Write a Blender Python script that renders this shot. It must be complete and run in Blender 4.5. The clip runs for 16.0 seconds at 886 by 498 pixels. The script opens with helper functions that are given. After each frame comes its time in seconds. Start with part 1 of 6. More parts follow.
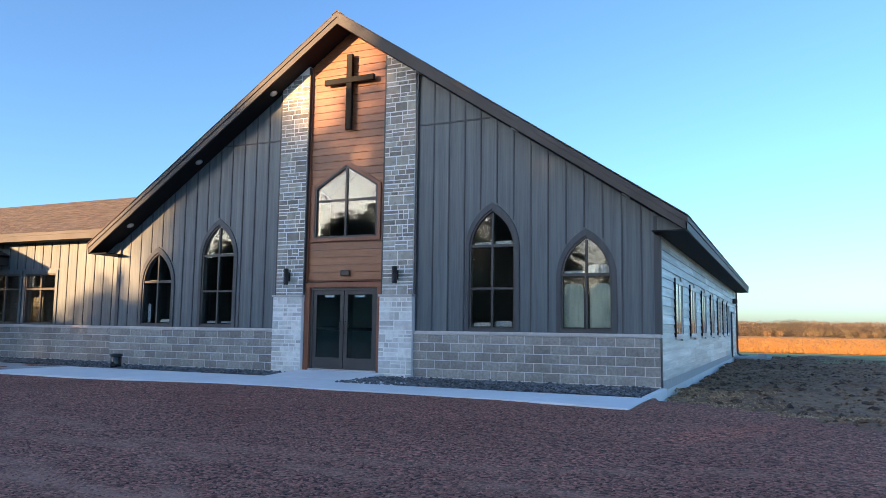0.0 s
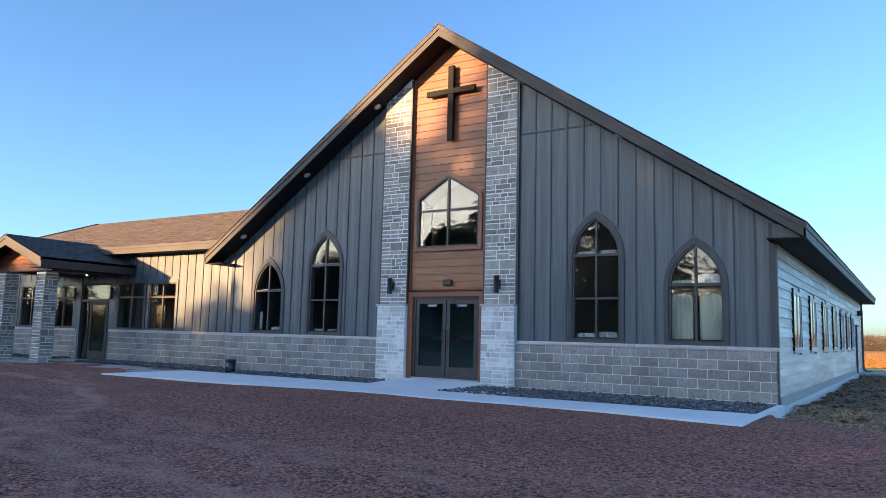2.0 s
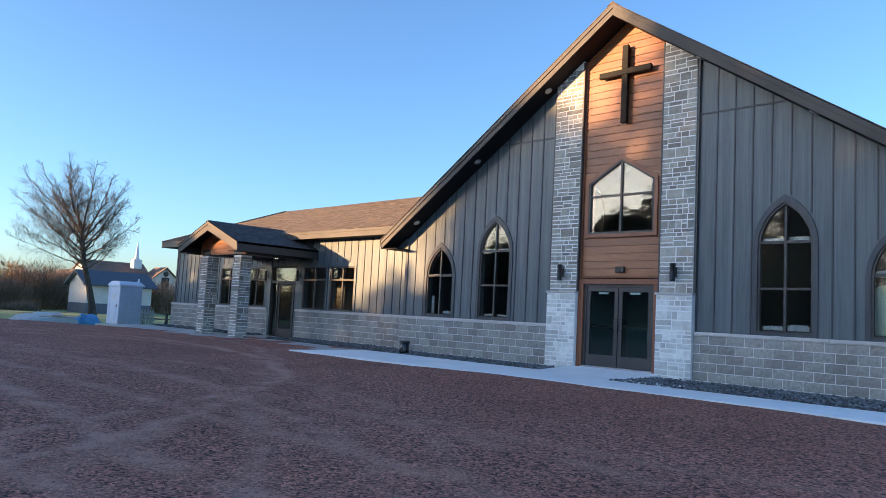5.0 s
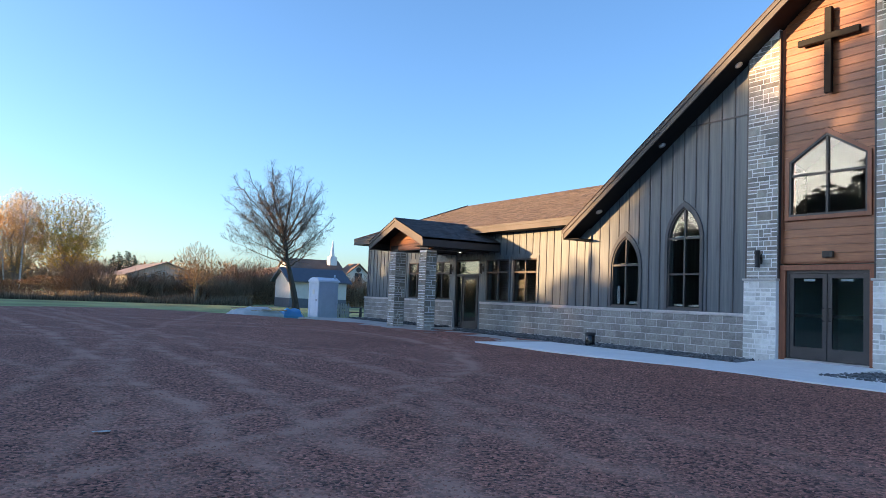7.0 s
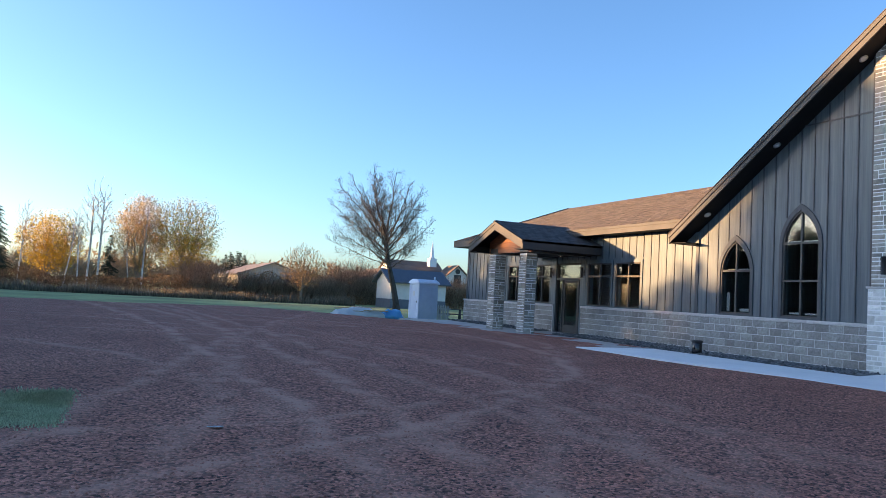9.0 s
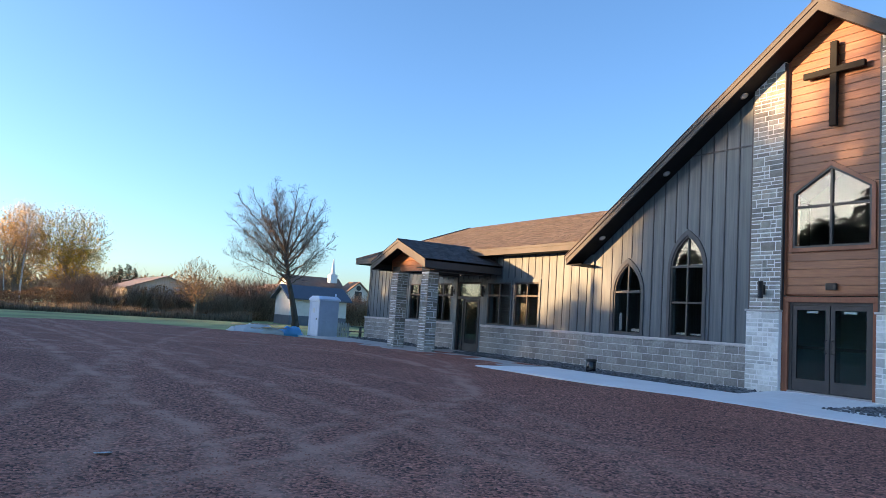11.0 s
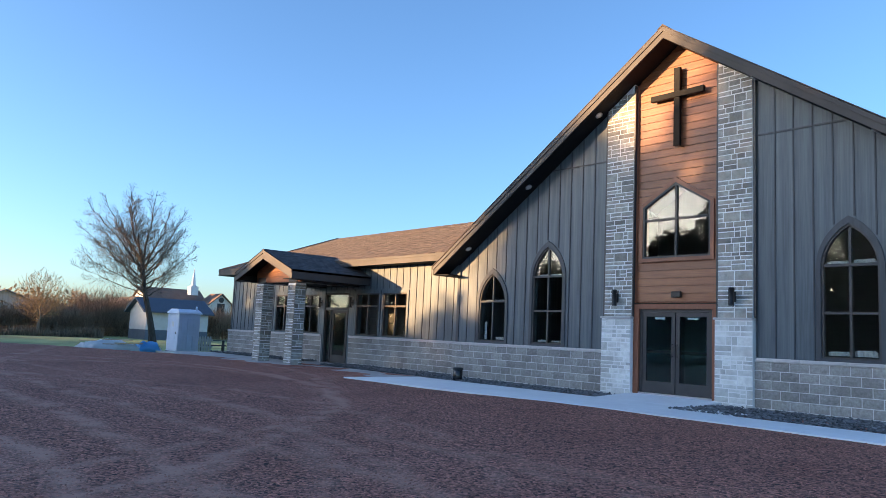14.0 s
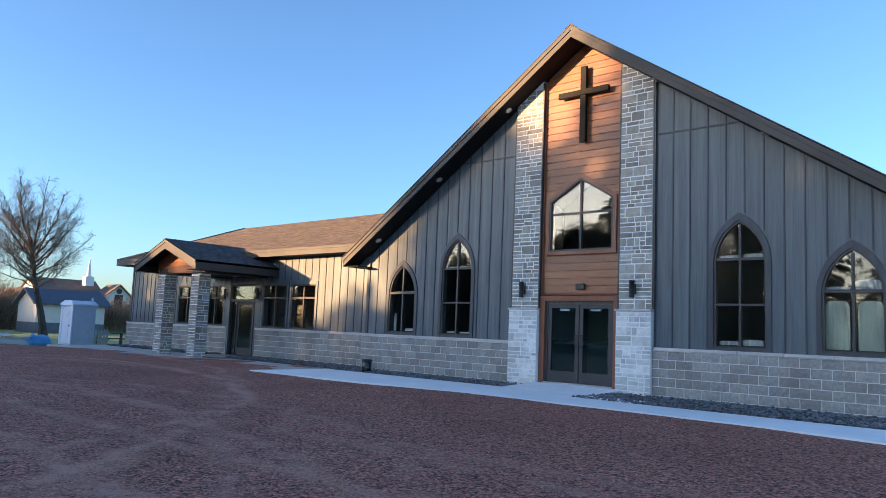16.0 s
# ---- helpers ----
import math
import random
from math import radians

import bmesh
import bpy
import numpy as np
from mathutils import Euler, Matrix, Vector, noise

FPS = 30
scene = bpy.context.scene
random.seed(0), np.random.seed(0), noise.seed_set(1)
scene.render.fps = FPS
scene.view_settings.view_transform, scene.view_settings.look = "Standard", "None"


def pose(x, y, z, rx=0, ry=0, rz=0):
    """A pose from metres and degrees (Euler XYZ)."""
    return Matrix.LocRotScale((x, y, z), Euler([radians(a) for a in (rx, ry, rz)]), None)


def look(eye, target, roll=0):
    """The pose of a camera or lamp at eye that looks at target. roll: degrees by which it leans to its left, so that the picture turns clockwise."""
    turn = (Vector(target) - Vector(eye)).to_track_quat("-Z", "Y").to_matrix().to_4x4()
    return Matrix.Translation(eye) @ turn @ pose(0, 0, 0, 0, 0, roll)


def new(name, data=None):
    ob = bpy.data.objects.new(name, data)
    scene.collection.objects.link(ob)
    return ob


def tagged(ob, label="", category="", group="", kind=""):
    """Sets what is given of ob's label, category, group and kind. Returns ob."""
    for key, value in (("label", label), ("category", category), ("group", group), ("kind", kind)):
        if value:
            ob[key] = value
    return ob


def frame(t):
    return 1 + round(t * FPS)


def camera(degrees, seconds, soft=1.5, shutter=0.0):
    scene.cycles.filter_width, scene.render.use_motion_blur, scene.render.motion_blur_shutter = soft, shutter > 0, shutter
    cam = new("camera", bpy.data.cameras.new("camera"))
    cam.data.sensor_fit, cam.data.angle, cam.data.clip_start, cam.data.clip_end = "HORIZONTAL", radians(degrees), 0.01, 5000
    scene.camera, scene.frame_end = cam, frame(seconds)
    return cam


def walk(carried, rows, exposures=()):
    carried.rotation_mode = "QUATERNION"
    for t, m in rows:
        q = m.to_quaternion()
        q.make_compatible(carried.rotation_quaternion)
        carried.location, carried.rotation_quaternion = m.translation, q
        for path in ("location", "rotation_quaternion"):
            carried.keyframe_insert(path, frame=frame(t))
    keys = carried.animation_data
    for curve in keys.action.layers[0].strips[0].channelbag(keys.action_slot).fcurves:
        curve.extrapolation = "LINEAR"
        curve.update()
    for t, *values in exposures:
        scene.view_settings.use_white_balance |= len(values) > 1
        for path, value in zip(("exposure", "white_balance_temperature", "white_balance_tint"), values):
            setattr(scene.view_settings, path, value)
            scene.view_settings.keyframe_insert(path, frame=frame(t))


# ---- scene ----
# camera: held by hand, turning where it stands
cam = camera(61.37, 16.0, soft=0.3)
ROWS = [
    # seconds, eye x y z, yaw, pitch, roll
    (0.00, 10.200, -16.200, 1.175, 24.64, 5.95, 0.75),
    (0.50, 10.196, -16.194, 1.171, 26.39, 6.30, 0.76),
    (1.00, 10.195, -16.190, 1.168, 28.33, 6.52, 0.88),
    (1.50, 10.190, -16.190, 1.168, 30.38, 6.60, 1.07),
    (2.00, 10.183, -16.184, 1.167, 32.47, 6.56, 1.41),
    (2.50, 10.176, -16.178, 1.164, 34.48, 6.30, 1.82),
    (3.00, 10.172, -16.175, 1.162, 36.39, 5.92, 2.23),
    (3.70, 10.164, -16.170, 1.152, 39.07, 5.56, 2.72),
    (4.60, 10.119, -16.171, 1.147, 43.07, 5.24, 2.99),
    (5.50, 10.108, -16.148, 1.153, 48.62, 4.75, 3.03),
    (6.00, 10.096, -16.146, 1.153, 52.21, 4.40, 2.94),
    (6.50, 10.082, -16.146, 1.155, 55.79, 4.01, 2.72),
    (7.00, 10.074, -16.150, 1.158, 59.19, 3.75, 2.33),
    (7.50, 10.069, -16.155, 1.163, 62.20, 3.65, 2.02),
    (8.00, 10.065, -16.161, 1.169, 64.71, 3.64, 2.01),
    (8.20, 10.048, -16.157, 1.172, 65.55, 3.60, 2.30),
    (8.70, 10.025, -16.158, 1.181, 66.80, 3.52, 2.96),
    (9.25, 10.031, -16.174, 1.193, 66.50, 3.56, 3.53),
    (9.80, 10.047, -16.195, 1.206, 64.89, 3.82, 3.85),
    (10.30, 10.050, -16.208, 1.218, 62.69, 4.32, 3.85),
    (10.50, 10.047, -16.212, 1.223, 61.70, 4.59, 3.79),
    (11.00, 10.048, -16.217, 1.228, 59.32, 5.28, 3.70),
    (11.50, 10.048, -16.224, 1.232, 57.20, 6.04, 3.44),
    (12.00, 10.055, -16.230, 1.236, 55.38, 6.54, 3.19),
    (12.50, 10.065, -16.237, 1.238, 53.79, 6.79, 2.94),
    (13.00, 10.077, -16.245, 1.240, 52.24, 6.79, 2.77),
    (13.50, 10.089, -16.254, 1.240, 50.78, 6.69, 2.68),
    (14.00, 10.095, -16.260, 1.240, 49.23, 6.62, 2.64),
    (14.50, 10.104, -16.266, 1.241, 47.56, 6.57, 2.56),
    (15.00, 10.109, -16.271, 1.242, 45.79, 6.52, 2.47),
    (15.50, 10.108, -16.274, 1.242, 43.97, 6.45, 2.42),
    (16.00, 10.105, -16.277, 1.241, 42.27, 6.28, 2.39),
]
walk(cam, [(t, pose(x, y, z, 90 + pitch, 0, yaw) @ pose(0, 0, 0, 0, 0, roll)) for t, x, y, z, yaw, pitch, roll in ROWS])

# world and sun: clear evening sky, low sun from behind the camera's left shoulder
SUN_TO = Vector((2.0, 3.5, -0.45)).normalized()
world = bpy.data.worlds.new("sky")
scene.world = world
world.use_nodes = True
wn = world.node_tree.nodes
sky = wn.new("ShaderNodeTexSky")
sky.sky_type = "NISHITA"
sky.sun_disc = False
sky.sun_elevation = radians(7.0)
sky.sun_rotation = math.atan2(-SUN_TO.x, -SUN_TO.y) % (2 * math.pi)
sky.altitude = 300
sky.air_density = 0.85
sky.dust_density = 1.35
sky.ozone_density = 3.75
wn["Background"].inputs["Strength"].default_value = 0.126
world.node_tree.links.new(sky.outputs[0], wn["Background"].inputs["Color"])
sun_data = bpy.data.lights.new("sun", "SUN")
sun_data.energy, sun_data.angle, sun_data.color = 3.5, radians(0.6), (1.0, 0.63, 0.32)
sun = new("sun", sun_data)
sun.matrix_world = look((-40, -70, 12), Vector((-40, -70, 12)) + SUN_TO)
scene.view_settings.exposure = 2.05
scene.view_settings.use_white_balance = True
scene.view_settings.white_balance_temperature = 7000
scene.view_settings.white_balance_tint = 13


# ---- materials ----
def mat(name, a, b=None, scale=4.0, rough=0.7, bump=0.0, bscale=40.0, stretch=(1, 1, 1), metal=0.0, rand=0.0, c=None, cscale=0.6, cmix=0.5,
        island=False, spec=0.5, through_light=0.0):
    """Two-scale noise colour (a to b fine, c in broad stains), bump and piece-to-piece variation, in world metres."""
    m = bpy.data.materials.new(name)
    m.use_nodes = True
    n, l = m.node_tree.nodes, m.node_tree.links
    p = n["Principled BSDF"]
    p.inputs["Roughness"].default_value = rough
    p.inputs["Metallic"].default_value = metal
    p.inputs["Specular IOR Level"].default_value = spec
    b = b or a
    geo = n.new("ShaderNodeNewGeometry")
    mp = n.new("ShaderNodeMapping")
    mp.inputs["Scale"].default_value = stretch
    l.new(geo.outputs["Position"], mp.inputs["Vector"])
    t1 = n.new("ShaderNodeTexNoise")
    t1.inputs["Scale"].default_value, t1.inputs["Detail"].default_value, t1.inputs["Roughness"].default_value = scale, 6, 0.65
    l.new(mp.outputs[0], t1.inputs["Vector"])
    r1 = n.new("ShaderNodeValToRGB")
    r1.color_ramp.elements[0].position, r1.color_ramp.elements[1].position = 0.3, 0.7
    r1.color_ramp.elements[0].color, r1.color_ramp.elements[1].color = (*a, 1), (*b, 1)
    l.new(t1.outputs["Fac"], r1.inputs["Fac"])
    col = r1.outputs["Color"]
    if c:
        t2 = n.new("ShaderNodeTexNoise")
        t2.inputs["Scale"].default_value, t2.inputs["Detail"].default_value = cscale, 3
        l.new(mp.outputs[0], t2.inputs["Vector"])
        r2 = n.new("ShaderNodeMapRange")
        r2.inputs["From Min"].default_value, r2.inputs["From Max"].default_value, r2.inputs["To Max"].default_value = 0.42, 0.68, cmix
        l.new(t2.outputs["Fac"], r2.inputs["Value"])
        mx = n.new("ShaderNodeMix")
        mx.data_type = "RGBA"
        l.new(r2.outputs[0], mx.inputs["Factor"])
        l.new(col, mx.inputs["A"])
        mx.inputs["B"].default_value = (*c, 1)
        col = mx.outputs["Result"]
    if rand:
        src = geo.outputs["Random Per Island"] if island else n.new("ShaderNodeObjectInfo").outputs["Random"]
        r3 = n.new("ShaderNodeMapRange")
        r3.inputs["To Min"].default_value, r3.inputs["To Max"].default_value = 1 - rand, 1 + rand
        l.new(src, r3.inputs["Value"])
        hs = n.new("ShaderNodeHueSaturation")
        l.new(r3.outputs[0], hs.inputs["Value"])
        l.new(col, hs.inputs["Color"])
        col = hs.outputs["Color"]
    l.new(col, p.inputs["Base Color"])
    if through_light:
        tr, ms = n.new("ShaderNodeBsdfTranslucent"), n.new("ShaderNodeMixShader")
        l.new(col, tr.inputs["Color"])
        ms.inputs[0].default_value = through_light
        l.new(p.outputs[0], ms.inputs[1])
        l.new(tr.outputs[0], ms.inputs[2])
        l.new(ms.outputs[0], n["Material Output"].inputs["Surface"])
    if bump:
        t3 = n.new("ShaderNodeTexNoise")
        t3.inputs["Scale"].default_value, t3.inputs["Detail"].default_value = bscale, 5
        l.new(mp.outputs[0], t3.inputs["Vector"])
        bp = n.new("ShaderNodeBump")
        bp.inputs["Strength"].default_value, bp.inputs["Distance"].default_value = 1.0, bump
        l.new(t3.outputs["Fac"], bp.inputs["Height"])
        l.new(bp.outputs[0], p.inputs["Normal"])
    return m


def glass(name, tint, gloss_least, rough=0.0):
    """A window pane: sees through, with the gloss of coated double glazing, stronger at a slant."""
    m = bpy.data.materials.new(name)
    m.use_nodes = True
    n, l = m.node_tree.nodes, m.node_tree.links
    n.remove(n["Principled BSDF"])
    clear, gloss, mix, lw, pw, mr = (n.new("ShaderNode" + k) for k in ("BsdfTransparent", "BsdfGlossy", "MixShader", "LayerWeight", "Math", "MapRange"))
    clear.inputs["Color"].default_value = (*tint, 1)
    gloss.inputs["Roughness"].default_value = rough
    lw.inputs["Blend"].default_value = 0.5
    pw.operation = "POWER"
    pw.inputs[1].default_value = 4.0
    l.new(lw.outputs["Facing"], pw.inputs[0])
    mr.inputs["To Min"].default_value, mr.inputs["To Max"].default_value = gloss_least, 1.0
    l.new(pw.outputs[0], mr.inputs["Value"])
    l.new(mr.outputs[0], mix.inputs[0])
    l.new(clear.outputs[0], mix.inputs[1])
    l.new(gloss.outputs[0], mix.inputs[2])
    l.new(mix.outputs[0], n["Material Output"].inputs["Surface"])
    return m


M_SIDING = mat("board_siding", (0.053, 0.075, 0.090), (0.112, 0.148, 0.168), 5, 0.46, 0.0016, 36, (5, 5, 0.16), c=(0.21, 0.25, 0.26), cscale=1.3, cmix=0.32)
# Darker than the boards: the shadow gaps at the battens are in this colour.
M_BATTEN = mat("batten_shadow_trim", (0.036, 0.046, 0.055), (0.064, 0.076, 0.088), 3, 0.5, 0.0006, 60, (3, 3, 0.25))
M_TRIM = mat("dark_bronze_trim", (0.038, 0.038, 0.040), (0.056, 0.055, 0.056), 2, 0.45, 0.0003, 30, c=(0.055, 0.053, 0.055), cscale=0.8)
M_FASCIA = mat("fascia_metal", (0.060, 0.053, 0.049), (0.085, 0.075, 0.069), 1.5, 0.55, 0.0004, 8, (1, 1, 1), c=(0.13, 0.117, 0.108), cscale=0.5, spec=0.3)
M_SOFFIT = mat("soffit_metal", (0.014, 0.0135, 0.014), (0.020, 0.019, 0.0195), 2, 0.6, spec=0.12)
M_WOOD = mat("stained_plank", (0.22, 0.074, 0.032), (0.40, 0.150, 0.062), 5, 0.42, 0.0008, 50, (0.5, 1, 6), rand=0.16, c=(0.18, 0.062, 0.028), cscale=1.2, cmix=0.4)
M_WOODTRIM = mat("stained_trim", (0.20, 0.068, 0.034), (0.31, 0.108, 0.055), 6, 0.45, 0.0006, 60, (4, 1, 0.5))
M_CROSS = mat("dark_timber", (0.006, 0.0055, 0.005), (0.012, 0.0105, 0.0095), 6, 0.6, 0.002, 30, (1, 1, 0.3), c=(0.020, 0.017, 0.015), cscale=5, cmix=0.4, spec=0.15)
M_BLOCK = mat("split_face_block", (0.245, 0.228, 0.212), (0.46, 0.435, 0.405), 16, 0.9, 0.010, 16, rand=0.2, c=(0.225, 0.205, 0.19), cscale=1.6)
M_MORTAR = mat("mortar", (0.72, 0.71, 0.69), (0.82, 0.81, 0.79), 20, 0.95, 0.002, 60)
M_CAP = mat("cast_cap", (0.52, 0.49, 0.47), (0.63, 0.60, 0.58), 8, 0.85, 0.002, 40, rand=0.08)
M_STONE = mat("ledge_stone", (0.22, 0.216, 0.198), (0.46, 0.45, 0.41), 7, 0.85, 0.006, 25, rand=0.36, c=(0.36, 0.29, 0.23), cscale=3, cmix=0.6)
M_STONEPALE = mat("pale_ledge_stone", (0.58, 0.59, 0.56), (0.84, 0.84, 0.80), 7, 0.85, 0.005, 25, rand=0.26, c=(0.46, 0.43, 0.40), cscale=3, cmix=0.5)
M_GROUT = mat("pale_grout", (0.86, 0.855, 0.84), (0.92, 0.915, 0.90), 20, 0.95, 0.003, 50)
M_WALK = mat("fresh_concrete", (0.87, 0.87, 0.86), (0.93, 0.93, 0.92), 5, 0.85, 0.0015, 60, c=(0.78, 0.775, 0.77), cscale=0.7, cmix=0.5)
M_OLDWALK = mat("grey_concrete", (0.42, 0.41, 0.40), (0.54, 0.53, 0.51), 5, 0.9, 0.002, 60, c=(0.24, 0.235, 0.23), cscale=0.8)
M_LAP = mat("pale_lap_siding", (0.50, 0.52, 0.515), (0.90, 0.92, 0.90), 3.0, 0.42, 0.002, 14, (1, 0.22, 5.0), rand=0.22, c=(0.42, 0.44, 0.45), cscale=1.2, cmix=0.7)
M_SHINGLE = mat("brown_shingle", (0.085, 0.067, 0.058), (0.165, 0.132, 0.112), 9, 0.95, 0.006, 35, (1, 1, 1), rand=0.30, island=True, c=(0.11, 0.08, 0.065), cscale=0.7)
M_ROCK = mat("river_rock", (0.07, 0.075, 0.08), (0.22, 0.225, 0.23), 9, 0.75, 0.004, 40, rand=0.6, island=True)
M_EARTHBED = mat("bed_soil", (0.03, 0.03, 0.032), (0.05, 0.05, 0.05), 9, 0.95, 0.01, 30)
M_BLACK = mat("black_metal", (0.012, 0.012, 0.013), (0.02, 0.02, 0.021), 6, 0.4)
M_INSIDE = mat("inside_wall", (0.20, 0.20, 0.195), (0.24, 0.24, 0.235), 3, 0.9)
# Teal of the added walls behind the doors, set to tint the dark glass.
M_SCREEN = mat("screen_panel", (0.42, 0.50, 0.50), (0.50, 0.58, 0.58), 2, 0.8)
M_GLASS = glass("window_glass", (0.96, 0.98, 0.965), 0.05)
M_DOORGLASS = glass("door_glass", (0.74, 0.84, 0.84), 0.06)
M_STEEL = mat("brushed_steel", (0.55, 0.55, 0.56), (0.62, 0.62, 0.63), 10, 0.3, metal=1.0)
M_WHITE = mat("white_paint", (0.72, 0.72, 0.71), (0.80, 0.80, 0.79), 4, 0.6, 0.0005, 40)


# ---- mesh helpers ----
def mesh_of(name, bm, material):
    me = bpy.data.meshes.new(name)
    bm.normal_update()
    bm.to_mesh(me)
    bm.free()
    if material:
        me.materials.append(material)
    return me


def part(name, bm, material, parent=None, label=""):
    """Links a bmesh as one mesh object, under a thing or part if one is given."""
    ob = new(name, mesh_of(name, bm, material))
    if parent:
        ob.parent = parent
    return tagged(ob, label)


def piece(name, me, parent, m):
    ob = new(name, me)
    ob.parent = parent
    ob.matrix_basis = m
    return ob


def thing(name, at=(0, 0, 0), label="", category="", group="", kind="", turn=0):
    ob = new(name)
    ob.empty_display_size = 0.1
    ob.matrix_basis = pose(*at, 0, 0, turn)
    return tagged(ob, label, category, group, kind)


def box(bm, x0, x1, y0, y1, z0, z1, bevel=0.0):
    v = [bm.verts.new(p) for p in ((x0, y0, z0), (x1, y0, z0), (x1, y1, z0), (x0, y1, z0), (x0, y0, z1), (x1, y0, z1), (x1, y1, z1), (x0, y1, z1))]
    f = [bm.faces.new([v[i] for i in q]) for q in ((3, 2, 1, 0), (4, 5, 6, 7), (0, 1, 5, 4), (1, 2, 6, 5), (2, 3, 7, 6), (3, 0, 4, 7))]
    if bevel:
        bmesh.ops.bevel(bm, geom=list({e for q in f for e in q.edges}), offset=bevel, segments=1, affect="EDGES")
    return bm


def boxed(*a, bevel=0.0):
    return box(bmesh.new(), *a, bevel=bevel)


def solid(bm, loop, push, holes=()):
    """A plate: the outline (with holes) pushed through by a vector."""
    from mathutils.geometry import tessellate_polygon
    push = Vector(push)
    rings = [[Vector(p) for p in loop]] + [[Vector(p) for p in h] for h in holes]
    flat = [p for r in rings for p in r]
    near = [bm.verts.new(p) for p in flat]
    far = [bm.verts.new(p + push) for p in flat]
    for tri in tessellate_polygon(rings):
        for ring, order in ((near, tri), (far, tri[::-1])):
            try:
                bm.faces.new([ring[i] for i in order])
            except ValueError:
                pass
    at = 0
    for r in rings:
        k = len(r)
        for i in range(k):
            j = (i + 1) % k
            bm.faces.new((near[at + i], near[at + j], far[at + j], far[at + i]))
        at += k
    bmesh.ops.recalc_face_normals(bm, faces=bm.faces[:])
    return bm


def tube(bm, path, radius, sides=8, cap=True):
    """A round bar along points; radius may be one number or one per point."""
    path = [Vector(p) for p in path]
    rad = radius if isinstance(radius, (list, tuple)) else [radius] * len(path)
    rings = []
    for i, p in enumerate(path):
        d = (path[min(i + 1, len(path) - 1)] - path[max(i - 1, 0)]).normalized()
        q = d.to_track_quat("Z", "Y")
        rings.append([bm.verts.new(p + q @ Vector((rad[i] * math.cos(a), rad[i] * math.sin(a), 0))) for a in (2 * math.pi * k / sides for k in range(sides))])
    for a, b in zip(rings, rings[1:]):
        for k in range(sides):
            bm.faces.new((a[k], a[(k + 1) % sides], b[(k + 1) % sides], b[k])).smooth = True
    if cap:
        bm.faces.new(rings[0][::-1])
        bm.faces.new(rings[-1])
    return bm


def lathe(bm, profile, sides=24, at=(0, 0, 0)):
    """Turned form from (radius, height) pairs."""
    rings = [[bm.verts.new((at[0] + r * math.cos(2 * math.pi * k / sides), at[1] + r * math.sin(2 * math.pi * k / sides), at[2] + z)) for k in range(sides)] for r, z in profile]
    for a, b in zip(rings, rings[1:]):
        for k in range(sides):
            bm.faces.new((a[k], a[(k + 1) % sides], b[(k + 1) % sides], b[k])).smooth = True
    bm.faces.new(rings[0][::-1])
    bm.faces.new(rings[-1])
    return bm


def raw(name, verts, faces, material, smooth=False):
    me = bpy.data.meshes.new(name)
    me.from_pydata(verts, [], faces)
    me.materials.append(material)
    if smooth:
        me.shade_smooth()
    return me

# ---- the church: main gable ----
WALL_L, WALL_R, RIDGE, SLOPE, EAVE = -7.9, 7.8, 9.18, 0.6738, 8.45
FRONT, BACK = -0.64, 26.5
DEEP = 0.33
CAPZ = 1.07


def soffit_z(x):
    return RIDGE - SLOPE * abs(x) - DEEP


def lancet(cx, half, sill, spring, apex, y, grow=0.0, n=10):
    """Outline of a pointed-arch opening, from the lower left round."""
    w, h = half + grow, apex - spring + grow * 1.6
    r = (h * h + w * w) / (2 * w)
    pts = [(cx - w, y, sill - grow), (cx + w, y, sill - grow), (cx + w, y, spring)]
    top = math.atan2(h, r - w)
    pts += [(cx + w - r + r * math.cos(top * k / n), y, spring + r * math.sin(top * k / n)) for k in range(1, n)]
    pts.append((cx, y, spring + h))
    pts += [(cx - w + r - r * math.cos(top * k / n), y, spring + r * math.sin(top * k / n)) for k in range(n - 1, 0, -1)]
    pts.append((cx - w, y, spring))
    return pts


TALL = (0.57, 1.13, 3.00, 3.93)
LOW = (0.57, 1.13, 2.29, 3.22)
LANCETS = [(-6.31, LOW), (-4.09, TALL), (4.03, TALL), (6.24, LOW)]
UPPER = [(-0.94, 0, 3.42), (0.94, 0, 3.42), (0.94, 0, 4.74), (0, 0, 5.31), (-0.94, 0, 4.74)]

# front wall: siding plane with the openings cut through
wall_front = thing("wall_front", label="gable wall of dark grey board-and-batten siding above grey split-face block", category="wall", kind="structure")
outline = [(WALL_L, 0, CAPZ), (-2.05, 0, CAPZ), (-2.05, 0, soffit_z(2.05)), (WALL_L, 0, soffit_z(WALL_L))]
mirror = [(2.05, 0, CAPZ), (WALL_R, 0, CAPZ), (WALL_R, 0, soffit_z(WALL_R)), (2.05, 0, soffit_z(2.05))]
for ring, side in ((outline, -1), (mirror, 1)):
    holes = [lancet(cx, *d, 0, grow=0.03) for cx, d in LANCETS if cx * side > 0]
    part("siding", solid(bmesh.new(), ring, (0, 0.25, 0), holes), M_SIDING, wall_front, "dark slate-grey vertical board siding")


def lancet_top(x, cx, d, grow):
    """Height of an arch's outline at x, or None beside it."""
    half, sill, spring, apex = d
    w, h = half + grow, apex - spring + grow * 1.6
    off = abs(x - cx)
    if off > w:
        return None
    r = (h * h + w * w) / (2 * w)
    return spring + math.sqrt(max(0, r * r - (off + r - w) ** 2))


